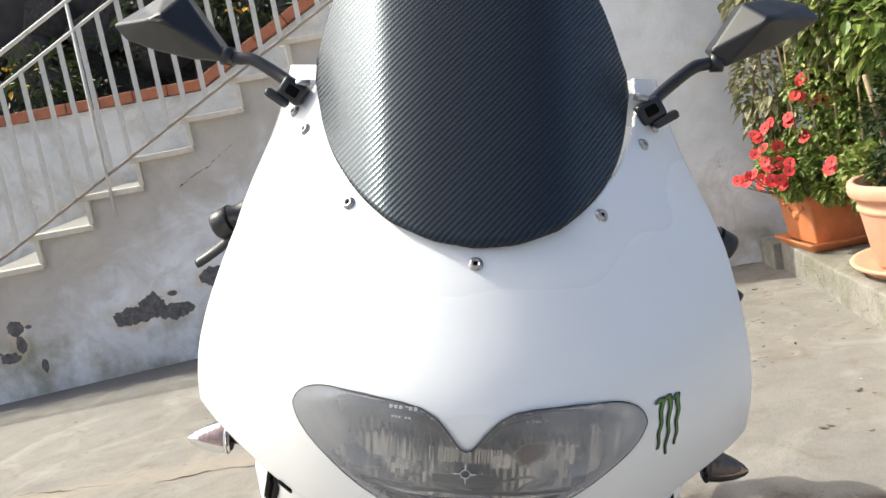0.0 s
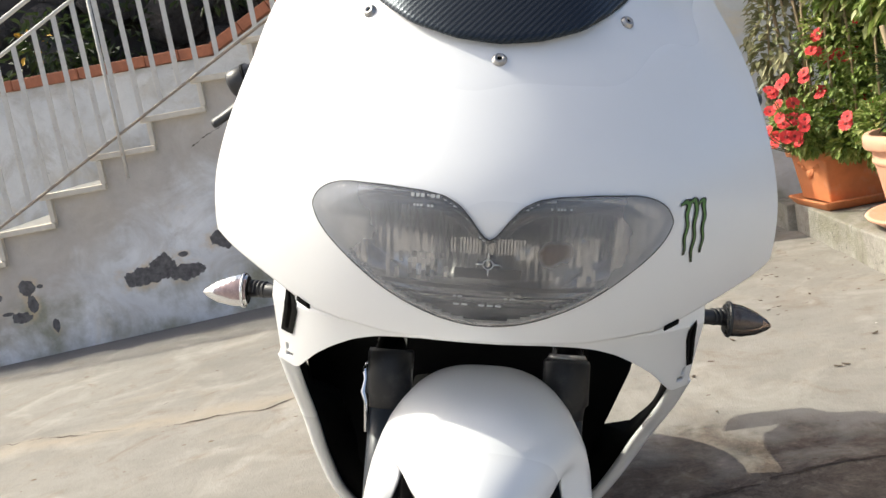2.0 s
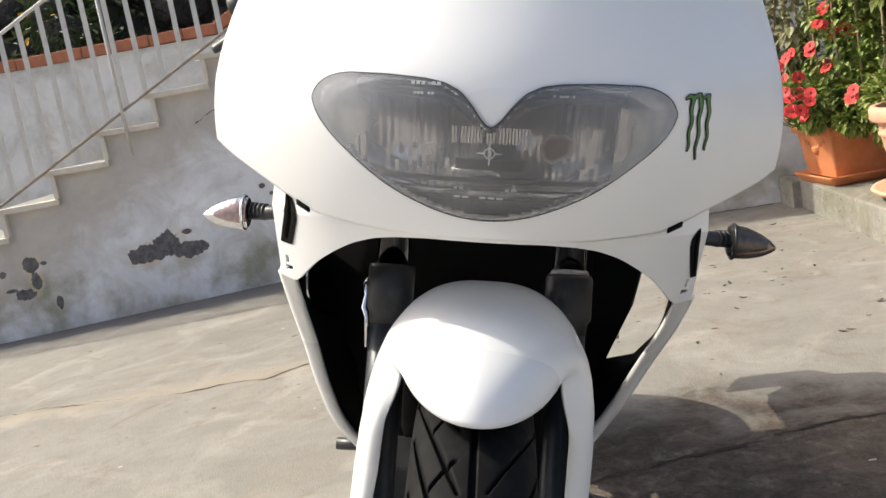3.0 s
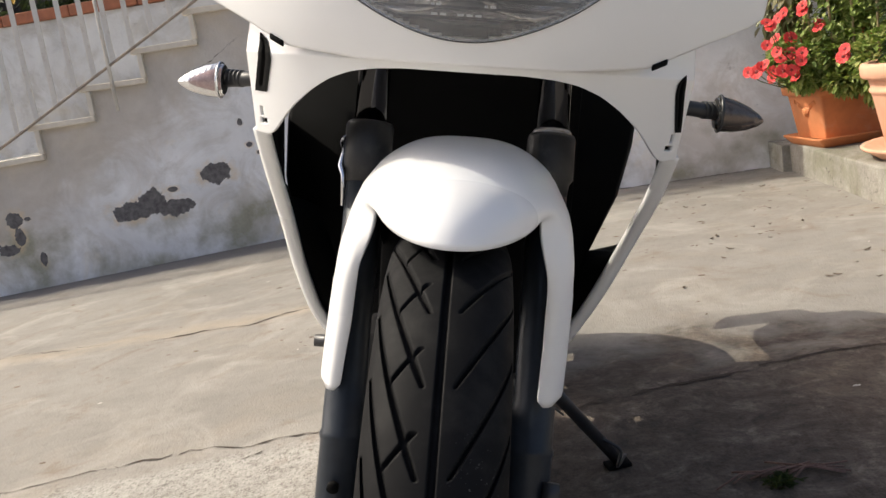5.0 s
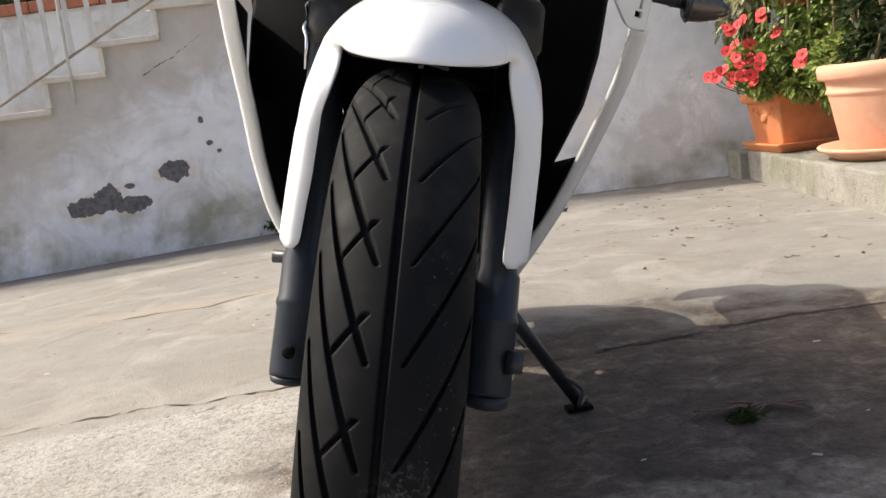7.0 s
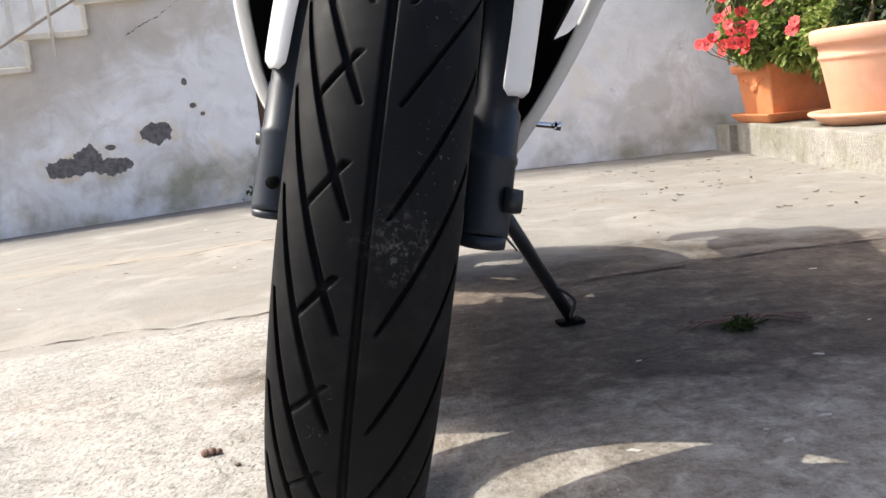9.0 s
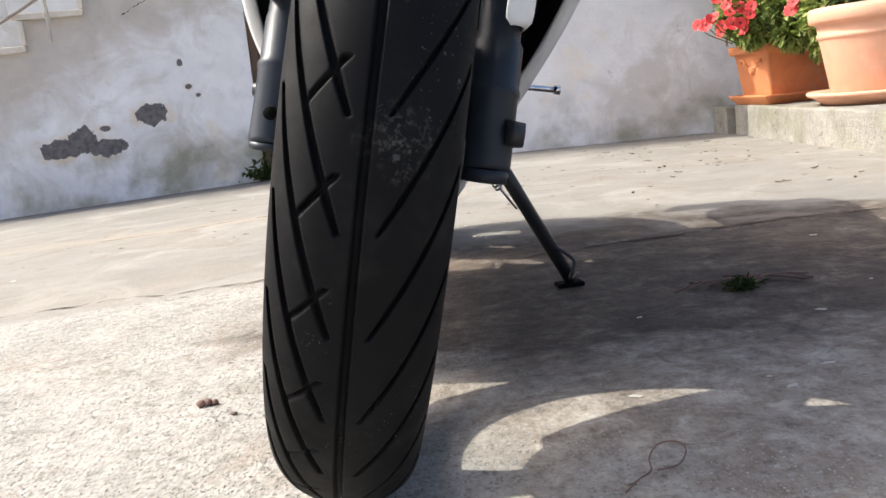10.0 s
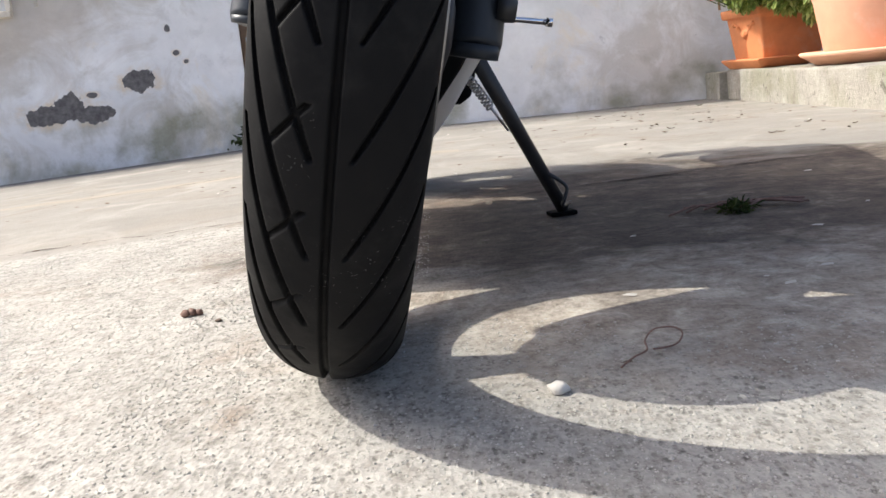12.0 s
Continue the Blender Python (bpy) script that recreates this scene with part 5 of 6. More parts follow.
def indicator(sgn, glass, lab):
    c = Vector((-0.34 if sgn < 0 else 0.332, 0.217, 0.762))
    rows = []
    for t, hz, hy in ((-0.030, 0.019, 0.017), (-0.025, 0.0218, 0.02), (-0.008, 0.02, 0.019), (0.010, 0.0145, 0.015), (0.023, 0.0075, 0.009), (0.029, 0.002, 0.003)):
        sec = []
        for k in range(16):
            a = 2 * math.pi * k / 16
            ca, sa = math.cos(a), math.sin(a)
            sec.append((c.x + sgn * t, c.y + hy * ca, c.z + hz * sa - 0.006 * (t + 0.03) / 0.06))
        rows.append(sec)
    ob = part("indicator", grid_mesh("indicator", rows, close=True), glass, bike, lab)
    part("stalk", tube([(sgn * 0.235, 0.19, 0.768), (sgn * 0.27, 0.205, 0.766), (sgn * 0.311, 0.217, 0.762)], 0.0095, 12), M["black"], ob, "black rubber stalk")
    for k in range(4):
        x = sgn * (0.285 + 0.006 * k)
        part("stalk_ring", tube([(x, 0.21 + 0.002 * k, 0.765), (x + sgn * 0.0028, 0.211 + 0.002 * k, 0.765)], 0.011, 12), M["black"], ob)
    back = [[(p[0], c.y + (p[1] - c.y) * f, c.z + (p[2] - c.z) * f) for p in rows[0]] for f in (1.0, 0.05)]
    part("back_cover", grid_mesh("back_cover", back, close=True), M["black"], ob)
    inner = [[(c.x + sgn * (t * 0.9 - 0.002), c.y + 0.004 + (p[1] - c.y) * 0.72, c.z + (p[2] - c.z) * 0.7) for p in r] for (t, _, _), r in zip(((-0.030, 0, 0), (-0.025, 0, 0), (-0.008, 0, 0), (0.010, 0, 0), (0.023, 0, 0), (0.029, 0, 0)), rows)]
    part("bulb_reflector", grid_mesh("bulb_reflector", inner[:5], close=True), M["pinkbulb"] if sgn < 0 else M["steel"], ob)
    part("bezel", tube([rows[1][k % 16] for k in range(17)], 0.0022, 6, False), M["chrome"] if sgn < 0 else M["black"], ob)


indicator(-1, M["clear"], "clear pointed indicator lamp on a rubber stalk")
indicator(1, M["smoke"], "smoked pointed indicator lamp on a rubber stalk")

for sgn in (-1, 1):
    end = Vector((-0.366, 0.33, 1.021)) if sgn < 0 else Vector((0.342, 0.33, 1.024))
    run = Vector((sgn * 0.80, 0.05, -0.42)).normalized()
    at = lambda k: end - run * k
    grip = part("handlebar_grip", tube([at(0.15), at(0.05), at(0.032), at(0.03), at(0.004), at(0.0)], [0.017, 0.017, 0.017, 0.0205, 0.0205, 0.017], 18), M["black"], bike)
    part("end_groove", tube([at(0.029), at(0.024)], 0.0208, 18), M["dark"], grip)
    tip = Vector((-0.393, 0.33, 0.967)) if sgn < 0 else Vector((0.362, 0.33, 0.958))
    aim = Vector((sgn * 0.05, 0.0, -0.037))
    part("lever", tube(spline([tip - aim * 3, tip - aim * 1.4 + Vector((0, -0.006, 0.004)), tip - aim * 0.5, tip], 5), [0.0085] * 15 + [0.0075], 8, flat=0.6), M["black"], grip)

# ---------------------------------------------------------------- front wheel, fork, mudguard
R, HALF = 0.3234, 0.0597
AXLE = Vector((-0.0004, -0.0455, 0.3251))
n_round, n_cross = 1500, 136
arc = [(-1 + 2 * j / n_cross) for j in range(n_cross + 1)]


PITCH = 2 * math.pi * R / 28


def tread_depth(s, q):
    """How deep the tread is cut at s metres round and q (-1 to 1) across."""
    a = abs(q)
    d = a * 0.073 / 0.0026
    low = (0.1837 if q < 0 else 0.186)           # where one of the long grooves ends near the middle
    base = (s - low) % PITCH
    for k in (0, 1, 2):
        g = base + k * PITCH
        line = 0.15 + (5.0 * g - 4.0 * g * g if q < 0 else 6.65 * g)
        if g < (0.165 if q < 0 else 0.128):
            wide = 0.0021 if q < 0 else 0.0016
            d = min(d, abs(a - line) * 0.073 * 0.94 / (wide * (0.65 + 0.35 * min(1.0, g / 0.02))))
        elif k == 0 and PITCH - g < 0.002:
            d = min(d, 1.2)
    if q < 0:                                    # short groove across each long one
        g = base
        if 0.006 < g < 0.037:
            d = min(d, abs(a - (0.50 - 10.6 * (g - 0.008))) * 0.073 * 0.79 / 0.0017)
    x = min(max((1.25 - d) / 0.6, 0.0), 1.0)
    return x * x * (3 - 2 * x)


wheel_rows = []
for j, q in enumerate(arc):
    ang = q * radians(78)
    x = HALF * math.sin(ang) / math.sin(radians(78))
    drop = 0.0373 * (1 - math.cos(ang)) / (1 - math.cos(radians(78)))
    row = []
    for i in range(n_round):
        th = 2 * math.pi * i / n_round
        r = R - drop - 0.0065 * (tread_depth(th * R, q) if abs(q) < 0.93 else 0.0)
        row.append((x, -r * math.cos(th), r * math.sin(th)))
    wheel_rows.append(row)


def ring_row(x, r):
    return [(x, -r * math.cos(2 * math.pi * i / n_round), r * math.sin(2 * math.pi * i / n_round)) for i in range(n_round)]


wheel_rows = [ring_row(-0.034, 0.25), ring_row(-0.05, 0.262)] + wheel_rows + [ring_row(0.05, 0.262), ring_row(0.034, 0.25)]
tyre = part("front_wheel", grid_mesh("front_wheel", wheel_rows, close=True), M["tyre"], bike, "worn black tyre with diagonal tread grooves", m=Matrix.Translation(AXLE) @ Matrix.Rotation(radians(1.2), 4, "Z"))
part("rim", lathe([(0.256, -0.034), (0.25, -0.036), (0.244, -0.024), (0.24, 0.0), (0.244, 0.024), (0.25, 0.036), (0.256, 0.034)], 64, "x"), M["alloy"], tyre)
part("hub", lathe([(0.018, -0.075), (0.04, -0.07), (0.04, 0.07), (0.018, 0.075)], 24, "x"), M["alloy"], tyre)
for k in range(3):
    a = radians(-97 + 120 * k)
    d, e = Vector((0, math.cos(a), math.sin(a))), Vector((0, -math.sin(a), math.cos(a)))
    ring = lambda r, w, h: [d * r + e * (w * math.cos(2 * math.pi * q / 12)) + Vector((h * math.sin(2 * math.pi * q / 12), 0, 0)) for q in range(12)]
    part("spoke", grid_mesh("spoke", [ring(0.03, 0.03, 0.03), ring(0.1, 0.026, 0.018), ring(0.19, 0.03, 0.016), ring(0.246, 0.042, 0.02)], close=True), M["alloy"], tyre)
for sgn in (-1, 1):
    grow = 0.9
    disc_rows = [[(sgn * 0.064, grow * r * math.cos(2 * math.pi * k / 120), grow * r * math.sin(2 * math.pi * k / 120)) for k in range(120)] for r in (0.09, 0.1, 0.107, 0.114, 0.121, 0.128, 0.135, 0.142)]
    disc = part("brake_disc", grid_mesh("brake_disc", disc_rows, lambda i, j: not ((i == 2 and j % 6 == 0) or (i == 4 and j % 6 == 3) or (i == 5 and j % 12 == 6)), close=True), M["disc"], tyre)
    thick(disc, 0.004, 0.0)
    part("disc_carrier", lathe([(0.03, sgn * 0.064), (0.095, sgn * 0.066)], 24, "x"), M["alloy"], tyre)

for sgn in (-1, 1):
    low, top = Vector((sgn * 0.1035 - 0.006, -0.008, 0.312)), Vector((sgn * 0.103 - 0.005, 0.105, 0.728))
    d = (top - low).normalized()
    at = lambda k: low + (top - low) * k
    g = 1.0 if sgn > 0 else 0.915
    if sgn < 0:
        low = low + Vector((-0.0024, 0, 0))
    leg = part("fork_leg", tube([low, at(0.012), at(0.17), at(0.178), at(0.19), at(0.198), at(0.295), at(0.31), at(0.6), at(0.85)], [0.0245 * g, 0.0256 * g, 0.0256 * g, 0.0272 * g, 0.0272 * g, 0.0254 * g, 0.0254 * g, 0.0218, 0.0215, 0.0215], 20), M["forkmetal"], bike)
    part("fork_cap", tube([at(0.84), at(0.872), at(0.884), at(0.99), at(1.0)], [0.0215, 0.0232, 0.0272, 0.0272, 0.0255], 20), M["forkcap"], leg, "dark dusty fork dust seal")
    if sgn > 0:
        part("seal_ring", tube([at(1.0), at(1.014)], [0.0235, 0.0205], 20), M["steel"], leg, "worn steel seal ring")
    part("stanchion", tube([at(0.99), low + d * 0.75], 0.0185, 20), M["tube"], leg, "polished fork tube")
    if sgn < 0:
        part("drain_hole", tube([low + Vector((sgn * 0.0, -0.0265, 0.033)), low + Vector((0, -0.02, 0.035))], 0.0065, 12), M["dark"], leg)
    part("leg_end", tube([low + Vector((0, 0, -0.009 if sgn > 0 else -0.003)), low + Vector((0, 0, 0.004))], [0.0236 * g, 0.0245 * g], 20), M["forkmetal"], leg)
    if sgn < 0:
        # bright strip added in place of the sunlit left edge of the cap
        glint_pts = [at(0.965) + Vector((-0.0262, -0.006, 0)), at(0.945) + Vector((-0.029, -0.006, 0)), at(0.92) + Vector((-0.0268, -0.008, 0)), at(0.885) + Vector((-0.0285, -0.008, 0)), at(0.86) + Vector((-0.0245, -0.009, 0)), at(0.78) + Vector((-0.0225, -0.009, 0))]
        part("edge_glint_strip", tube(glint_pts, [0.002, 0.0036, 0.0022, 0.0036, 0.0026, 0.0018], 10), M["chrome"], leg, "added bright strip for the sunlit cap edge")
    if sgn > 0:
        part("axle_nut", tube([low + Vector((0.016, -0.006, 0.04)), low + Vector((0.034, -0.006, 0.04))], [0.0145, 0.0125], 6), M["black"], leg)
    if sgn > 0:
        part("brake_caliper", bm_mesh("brake_caliper", box(sgn * 0.096 - 0.026, sgn * 0.096 + 0.014, 0.03, 0.10, 0.34, 0.45, 0.012, 3), True), M["black"], leg)
    else:
        cal = extrude_poly([(0.012, 0.262), (0.03, 0.245), (0.066, 0.247), (0.105, 0.285), (0.15, 0.342), (0.2, 0.42), (0.2, 0.48), (0.10, 0.48), (0.03, 0.37)], -0.02, 0.02, 0.004)
        part("brake_caliper", bm_mesh("brake_caliper", cal), M["black"], leg, m=Matrix.Translation((-0.085, 0, 0)) @ Matrix.Rotation(radians(90), 4, "Z"))

# mudguard: a domed nose and two blades down the fork legs
mg = []
for i in range(41):
    t = i / 24
    row = []
    for j in range(57):
        s = -1 + 2 * j / 56
        a = abs(s)
        c = math.sqrt(max(0.0, 1 - a ** 2.4))
        lip = Vector((0.080 * s + 0.004, -0.060 - 0.118 * (1 - a * a) ** 0.8, 0.664 - 0.019 * c))
        crest = Vector((0.005 + 0.1165 * s, 0.03 - 0.03 * a ** 3, 0.7245 - 0.067 * a ** 2.9 - 0.012 * a ** 16))
        ctrl = Vector((0.100 * s, lip.y + 0.008 + 0.012 * a, 0.710 - 0.046 * a ** 2.8))
        if t <= 1:
            p = lip * (1 - t) ** 2 + ctrl * 2 * t * (1 - t) + crest * t * t
        else:
            q = (t - 1) / 0.667
            p = crest + Vector((-0.008 * s * q, 0.19 * q, -0.07 * q * q))
        row.append(p)
    mg.append(row)
# outer and inner edge of the blades, by height
edges = {1: (interp([(0.45, 0.126), (0.5, 0.1265), (0.56, 0.1262), (0.6, 0.1247), (0.62, 0.1233), (0.645, 0.1205)]), interp([(0.45, 0.0988), (0.52, 0.0995), (0.58, 0.0985), (0.635, 0.0935), (0.658, 0.0865)])),
         -1: (interp([(0.45, 0.1355), (0.4866, 0.132), (0.532, 0.1275), (0.5855, 0.121), (0.62, 0.1162), (0.645, 0.1118)]), interp([(0.45, 0.1115), (0.5, 0.105), (0.53, 0.1005), (0.575, 0.096), (0.6, 0.0925), (0.63, 0.0875), (0.655, 0.08)]))}
front = interp([(0.45, -0.022), (0.55, -0.035), (0.62, -0.046), (0.66, -0.058)])
gb = bmesh.new()


def add_sheet(bm, rows):
    vs = [[bm.verts.new(p) for p in r] for r in rows]
    for a, b in zip(vs[:-1], vs[1:]):
        for k in range(len(a) - 1):
            bm.faces.new((a[k], a[k + 1], b[k + 1], b[k]))


add_sheet(gb, mg)
for sgn in (-1, 1):
    tops = [mg[k][-1 if sgn > 0 else 0] for k in range(25)]
    blade = []
    for i in range(33):
        f = i / 32
        wy = min(1.0, f / 0.45)
        wy = wy * wy * (3 - 2 * wy)
        row = []
        for k in range(25):
            q = k / 24
            w = min(1.0, f / (0.36 - 0.24 * q))
            w = w * w * (3 - 2 * w)
            top = tops[k]
            z = top.z + (0.454 - top.z) * f
            end = 0.006 * max(0.0, (0.464 - z) / 0.01) ** 2
            xi, xo = edges[sgn][1](z) + end, edges[sgn][0](z) - end
            g = min(1.0, q / 0.7)
            g = g * g * (3 - 2 * g) * 0.4 + g * 0.6
            x = xi + (xo - xi) * g
            y = front(z) + 0.022 * g * g - 0.004 * math.sin(math.pi * g) + 0.05 * max(0.0, q - 0.66) / 0.34
            row.append((sgn * (abs(top.x) + (x - abs(top.x)) * w), top.y + (y - top.y) * wy, z))
        blade.append(row)
    add_sheet(gb, blade)
bmesh.ops.remove_doubles(gb, verts=gb.verts, dist=0.0002)
soft_verts = [v for v in gb.verts if not v.is_boundary and 0.60 < v.co.z < 0.695 and 0.066 < abs(v.co.x) < 0.116]
for _ in range(8):
    bmesh.ops.smooth_vert(gb, verts=soft_verts, factor=0.5, use_axis_x=True, use_axis_y=True, use_axis_z=True)
flank = [v for v in gb.verts if 0.575 < v.co.z < 0.69 and abs(v.co.x) > 0.1]
for _ in range(12):
    bmesh.ops.smooth_vert(gb, verts=flank, factor=0.5, use_axis_x=True, use_axis_y=True, use_axis_z=True)
bmesh.ops.recalc_face_normals(gb, faces=gb.faces)
guard = part("mudguard", bm_mesh("mudguard", gb, True), M["white"], bike, "white domed mudguard with two blades")
thick(guard, 0.003, 0.0)
# dark sheet inside the dome, standing for the shade under it
guard_shade = [[(p.x * 0.93, p.y + 0.006, p.z - 0.006) for p in row] for row in mg[1:]]
part("inner_shade_sheet", grid_mesh("inner_shade_sheet", guard_shade), M["dark"], guard, "added dark sheet for the shade under the mudguard")

# ---------------------------------------------------------------- body behind the front wheel
side_right = [(0.238, 0.93), (0.236, 0.778), (0.232, 0.70), (0.219, 0.628), (0.193, 0.561), (0.165, 0.49), (0.10, 0.30), (0.075, 0.25), (0.05, 0.2)]
side_left = [(-0.05, 0.2), (-0.10, 0.30), (-0.165, 0.44), (-0.215, 0.53), (-0.258, 0.57), (-0.2685, 0.622), (-0.2685, 0.70), (-0.262, 0.78), (-0.245, 0.93)]
core = []
for y in (0.36, 0.40, 0.62, 0.9):
    f = 0.95 if y < 0.38 else 1.0 - 0.3 * max(0, y - 0.42)
    core.append([(x * f, y, z) for x, z in side_right + side_left])
core = [[(p[0] * 0.02, 0.359, 0.6 + (p[2] - 0.6) * 0.02) for p in core[0]]] + core + [[(p[0] * 0.02, 0.9, 0.6 + (p[2] - 0.6) * 0.02) for p in core[0]]]
cm = grid_mesh("engine_block", core, close=True)
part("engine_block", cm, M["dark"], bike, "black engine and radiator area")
# unseen block that fills the bike's cast shadow behind the front wheel
part("front_shadow_block", box(-0.125, 0.045, 0.26, 0.5, 0.10, 0.5, 0.02), M["dark"], bike)
# unseen block that stops sunlight between fork and engine
part("bay_shadow_block", bm_mesh("bay_shadow_block", box(-0.1, 0.1, 0.19, 0.34, 0.47, 0.63, 0.02, 2), True), M["dark"], bike)
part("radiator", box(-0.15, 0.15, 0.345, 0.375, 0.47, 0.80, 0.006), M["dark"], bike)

# white side panels: the rolled front edge runs from the cowl's corner down to the belly
for sgn in (-1, 1):
    if sgn > 0:
        edge = spline([(0.240, 0.10, 0.714), (0.2365, 0.166, 0.656), (0.223, 0.24, 0.585), (0.199, 0.305, 0.498), (0.166, 0.37, 0.41), (0.118, 0.46, 0.30), (0.086, 0.53, 0.22), (0.052, 0.60, 0.165), (0.0, 0.64, 0.15)], 6)
        gap = interp([(0.15, 0.0), (0.30, 0.08), (0.49, 0.145), (0.54, 0.175), (0.55, 0.222), (0.597, 0.240), (0.625, 0.252), (0.662, 0.259), (0.72, 0.256)])
    else:
        edge = spline([(0.241, 0.10, 0.714), (0.2415, 0.166, 0.656), (0.238, 0.24, 0.585), (0.228, 0.305, 0.498), (0.205, 0.37, 0.41), (0.138, 0.46, 0.30), (0.092, 0.53, 0.22), (0.052, 0.60, 0.165), (0.0, 0.64, 0.15)], 6)
        gap = interp([(0.15, 0.0), (0.30, 0.08), (0.49, 0.145), (0.585, 0.21), (0.60, 0.268), (0.622, 0.272), (0.72, 0.275)])
    rows, lin = [], []
    for k, p in enumerate(edge):
        depth = 0.045 + 0.36 * min(1, max(0, (0.50 - p.z) / 0.06))
        w = min(p.x, 0.0165 + 0.06 * max(0.0, 0.45 - p.z))
        rolled = [(p.x - w, p.y + 0.007, p.z), (p.x - w * 0.96, p.y + 0.001, p.z), (p.x - w * 0.8, p.y - 0.0015, p.z), (p.x - w * 0.4, p.y - 0.0025, p.z), (p.x - 0.003, p.y - 0.001, p.z), (p.x + 0.0012, p.y + 0.003, p.z)]
        side = [(p.x + 0.0025 * (1 - abs(2 * t - 1)) + 0.03 * t * depth, p.y + 0.004 + depth * t, p.z + 0.10 * t * depth) for t in (0.06, 0.12, 0.3, 0.6, 1.0)]
        rows.append([(sgn * x, y, z) for x, y, z in rolled + side])
        if k < 44:
            near = (p.x - w + 0.003, p.y + 0.012, p.z)
            far = (gap(p.z), max(p.y + 0.03, 0.40 - 0.07 * min(1.0, max(0.0, (p.z - 0.545) / 0.06)) if sgn > 0 else 0.40), p.z)
            lin.append([(sgn * (near[0] + (far[0] - near[0]) * t), near[1] + (far[1] - near[1]) * t, p.z) for t in (0, 0.5, 1)])
    pan = part("side_panel", grid_mesh("side_panel", rows), M["white"], bike, "white lower side fairing")
    thick(pan, 0.0025, 0.0)
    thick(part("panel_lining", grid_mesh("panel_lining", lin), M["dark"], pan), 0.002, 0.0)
part("foot_peg", tube([(-0.16, 0.45, 0.357), (-0.225, 0.45, 0.356)], 0.010, 10), M["black"], bike)
peg = part("gear_lever", tube([(0.16, 0.99, 0.41), (0.22, 1.0, 0.415), (0.283, 1.0, 0.417)], [0.006, 0.006, 0.0065], 10), M["chrome"], bike)
part("lever_tip", tube([(0.274, 1.0, 0.417), (0.287, 1.0, 0.417)], 0.0095, 12), M["chrome"], peg)

# tank, seat, tail and rear wheel, hidden by the fairing but for their shadows
tank = []
for y, w, z0, z1 in ((0.42, 0.10, 0.85, 0.98), (0.5, 0.15, 0.80, 1.04), (0.65, 0.17, 0.78, 1.06), (0.85, 0.15, 0.76, 1.0), (1.0, 0.10, 0.75, 0.88)):
    tank.append([(w * math.cos(a), y, (z0 + z1) / 2 + (z1 - z0) / 2 * math.sin(a)) for a in (2 * math.pi * k / 16 for k in range(16))])
part("fuel_tank", grid_mesh("fuel_tank", tank, close=True), M["white"], bike)
tail = []
for y, w, z0, z1 in ((0.95, 0.12, 0.70, 0.84), (1.15, 0.13, 0.70, 0.85), (1.4, 0.11, 0.70, 0.95), (1.58, 0.08, 0.69, 0.99), (1.66, 0.06, 0.76, 0.98), (1.70, 0.03, 0.84, 0.95)):
    tail.append([(w * math.cos(a), y, (z0 + z1) / 2 + (z1 - z0) / 2 * math.sin(a)) for a in (2 * math.pi * k / 14 for k in range(14))])
part("tail", grid_mesh("tail", tail, close=True), M["white"], bike)
saddle = []
for y, w, z in ((0.98, 0.07, 0.855), (1.06, 0.12, 0.865), (1.2, 0.125, 0.868), (1.34, 0.1, 0.905), (1.44, 0.06, 0.945)):
    saddle.append([(w * u, y, z + 0.012 * (1 - u * u) - 0.02 * u ** 4) for u in (-1, -0.7, -0.35, 0, 0.35, 0.7, 1)])
thick(part("saddle", grid_mesh("saddle", saddle), M["black"], bike), 0.03, -1.0)
part("rear_mudguard", tube([(0, 1.6, 0.86), (0, 1.70, 0.78), (0, 1.675, 0.63)], [0.05, 0.07, 0.07], 10, flat=0.12), M["black"], bike)
rear = part("rear_wheel", lathe([(0.21, -0.06), (0.24, -0.072), (0.275, -0.07), (0.303, -0.04), (0.311, 0.0), (0.303, 0.04), (0.275, 0.07), (0.24, 0.072), (0.21, 0.06)], 72, "x"), M["tyre"], bike, m=Matrix.Translation((0, 1.37, 0.291)) @ Matrix.Scale(0.935, 4))
part("rim", lathe([(0.22, -0.062), (0.19, -0.04), (0.185, 0.0), (0.19, 0.04), (0.22, 0.062)], 48, "x"), M["alloy"], rear)
for k in range(3):
    d = Vector((0, math.cos(2.1 * k), math.sin(2.1 * k)))
    part("spoke", tube([d * 0.02, d * 0.19], [0.03, 0.02], 8), M["alloy"], rear)
for sgn in (-1, 1):
    part("swingarm", tube([(sgn * 0.10, 0.85, 0.42), (sgn * 0.10, 1.1, 0.37), (sgn * 0.10, 1.36, 0.311)], 0.025, 10), M["alloy"], bike)
# two unseen blocks added to close gaps in the bike's cast shadow
part("belly_shadow_block", bm_mesh("belly_shadow_block", box(-0.085, 0.0, 0.48, 1.0, 0.095, 0.24, 0.02, 2), True), M["dark"], bike, "hidden black block that fills the belly's shadow")
part("seat_shadow_block", bm_mesh("seat_shadow_block", box(-0.105, 0.105, 0.88, 1.22, 0.42, 0.78, 0.03, 2), True), M["dark"], bike)
# unseen disc added to fill the wheel's shadow, slotted for slivers of sun
hub_rows = [[(0.0, r * math.cos(2 * math.pi * k / 60), r * math.sin(2 * math.pi * k / 60)) for k in range(60)] for r in (0.0, 0.03, 0.06, 0.075, 0.09, 0.105, 0.12, 0.135, 0.15, 0.165, 0.18, 0.2)]


def keep_hub(i, j):
    y, z = hub_rows[i][j][1], hub_rows[i][j][2]
    return not (0.055 < y < 0.12 and -0.19 < z < 0.01 and i < 10 or -0.172 < y < -0.11 and -0.14 < z < -0.01)


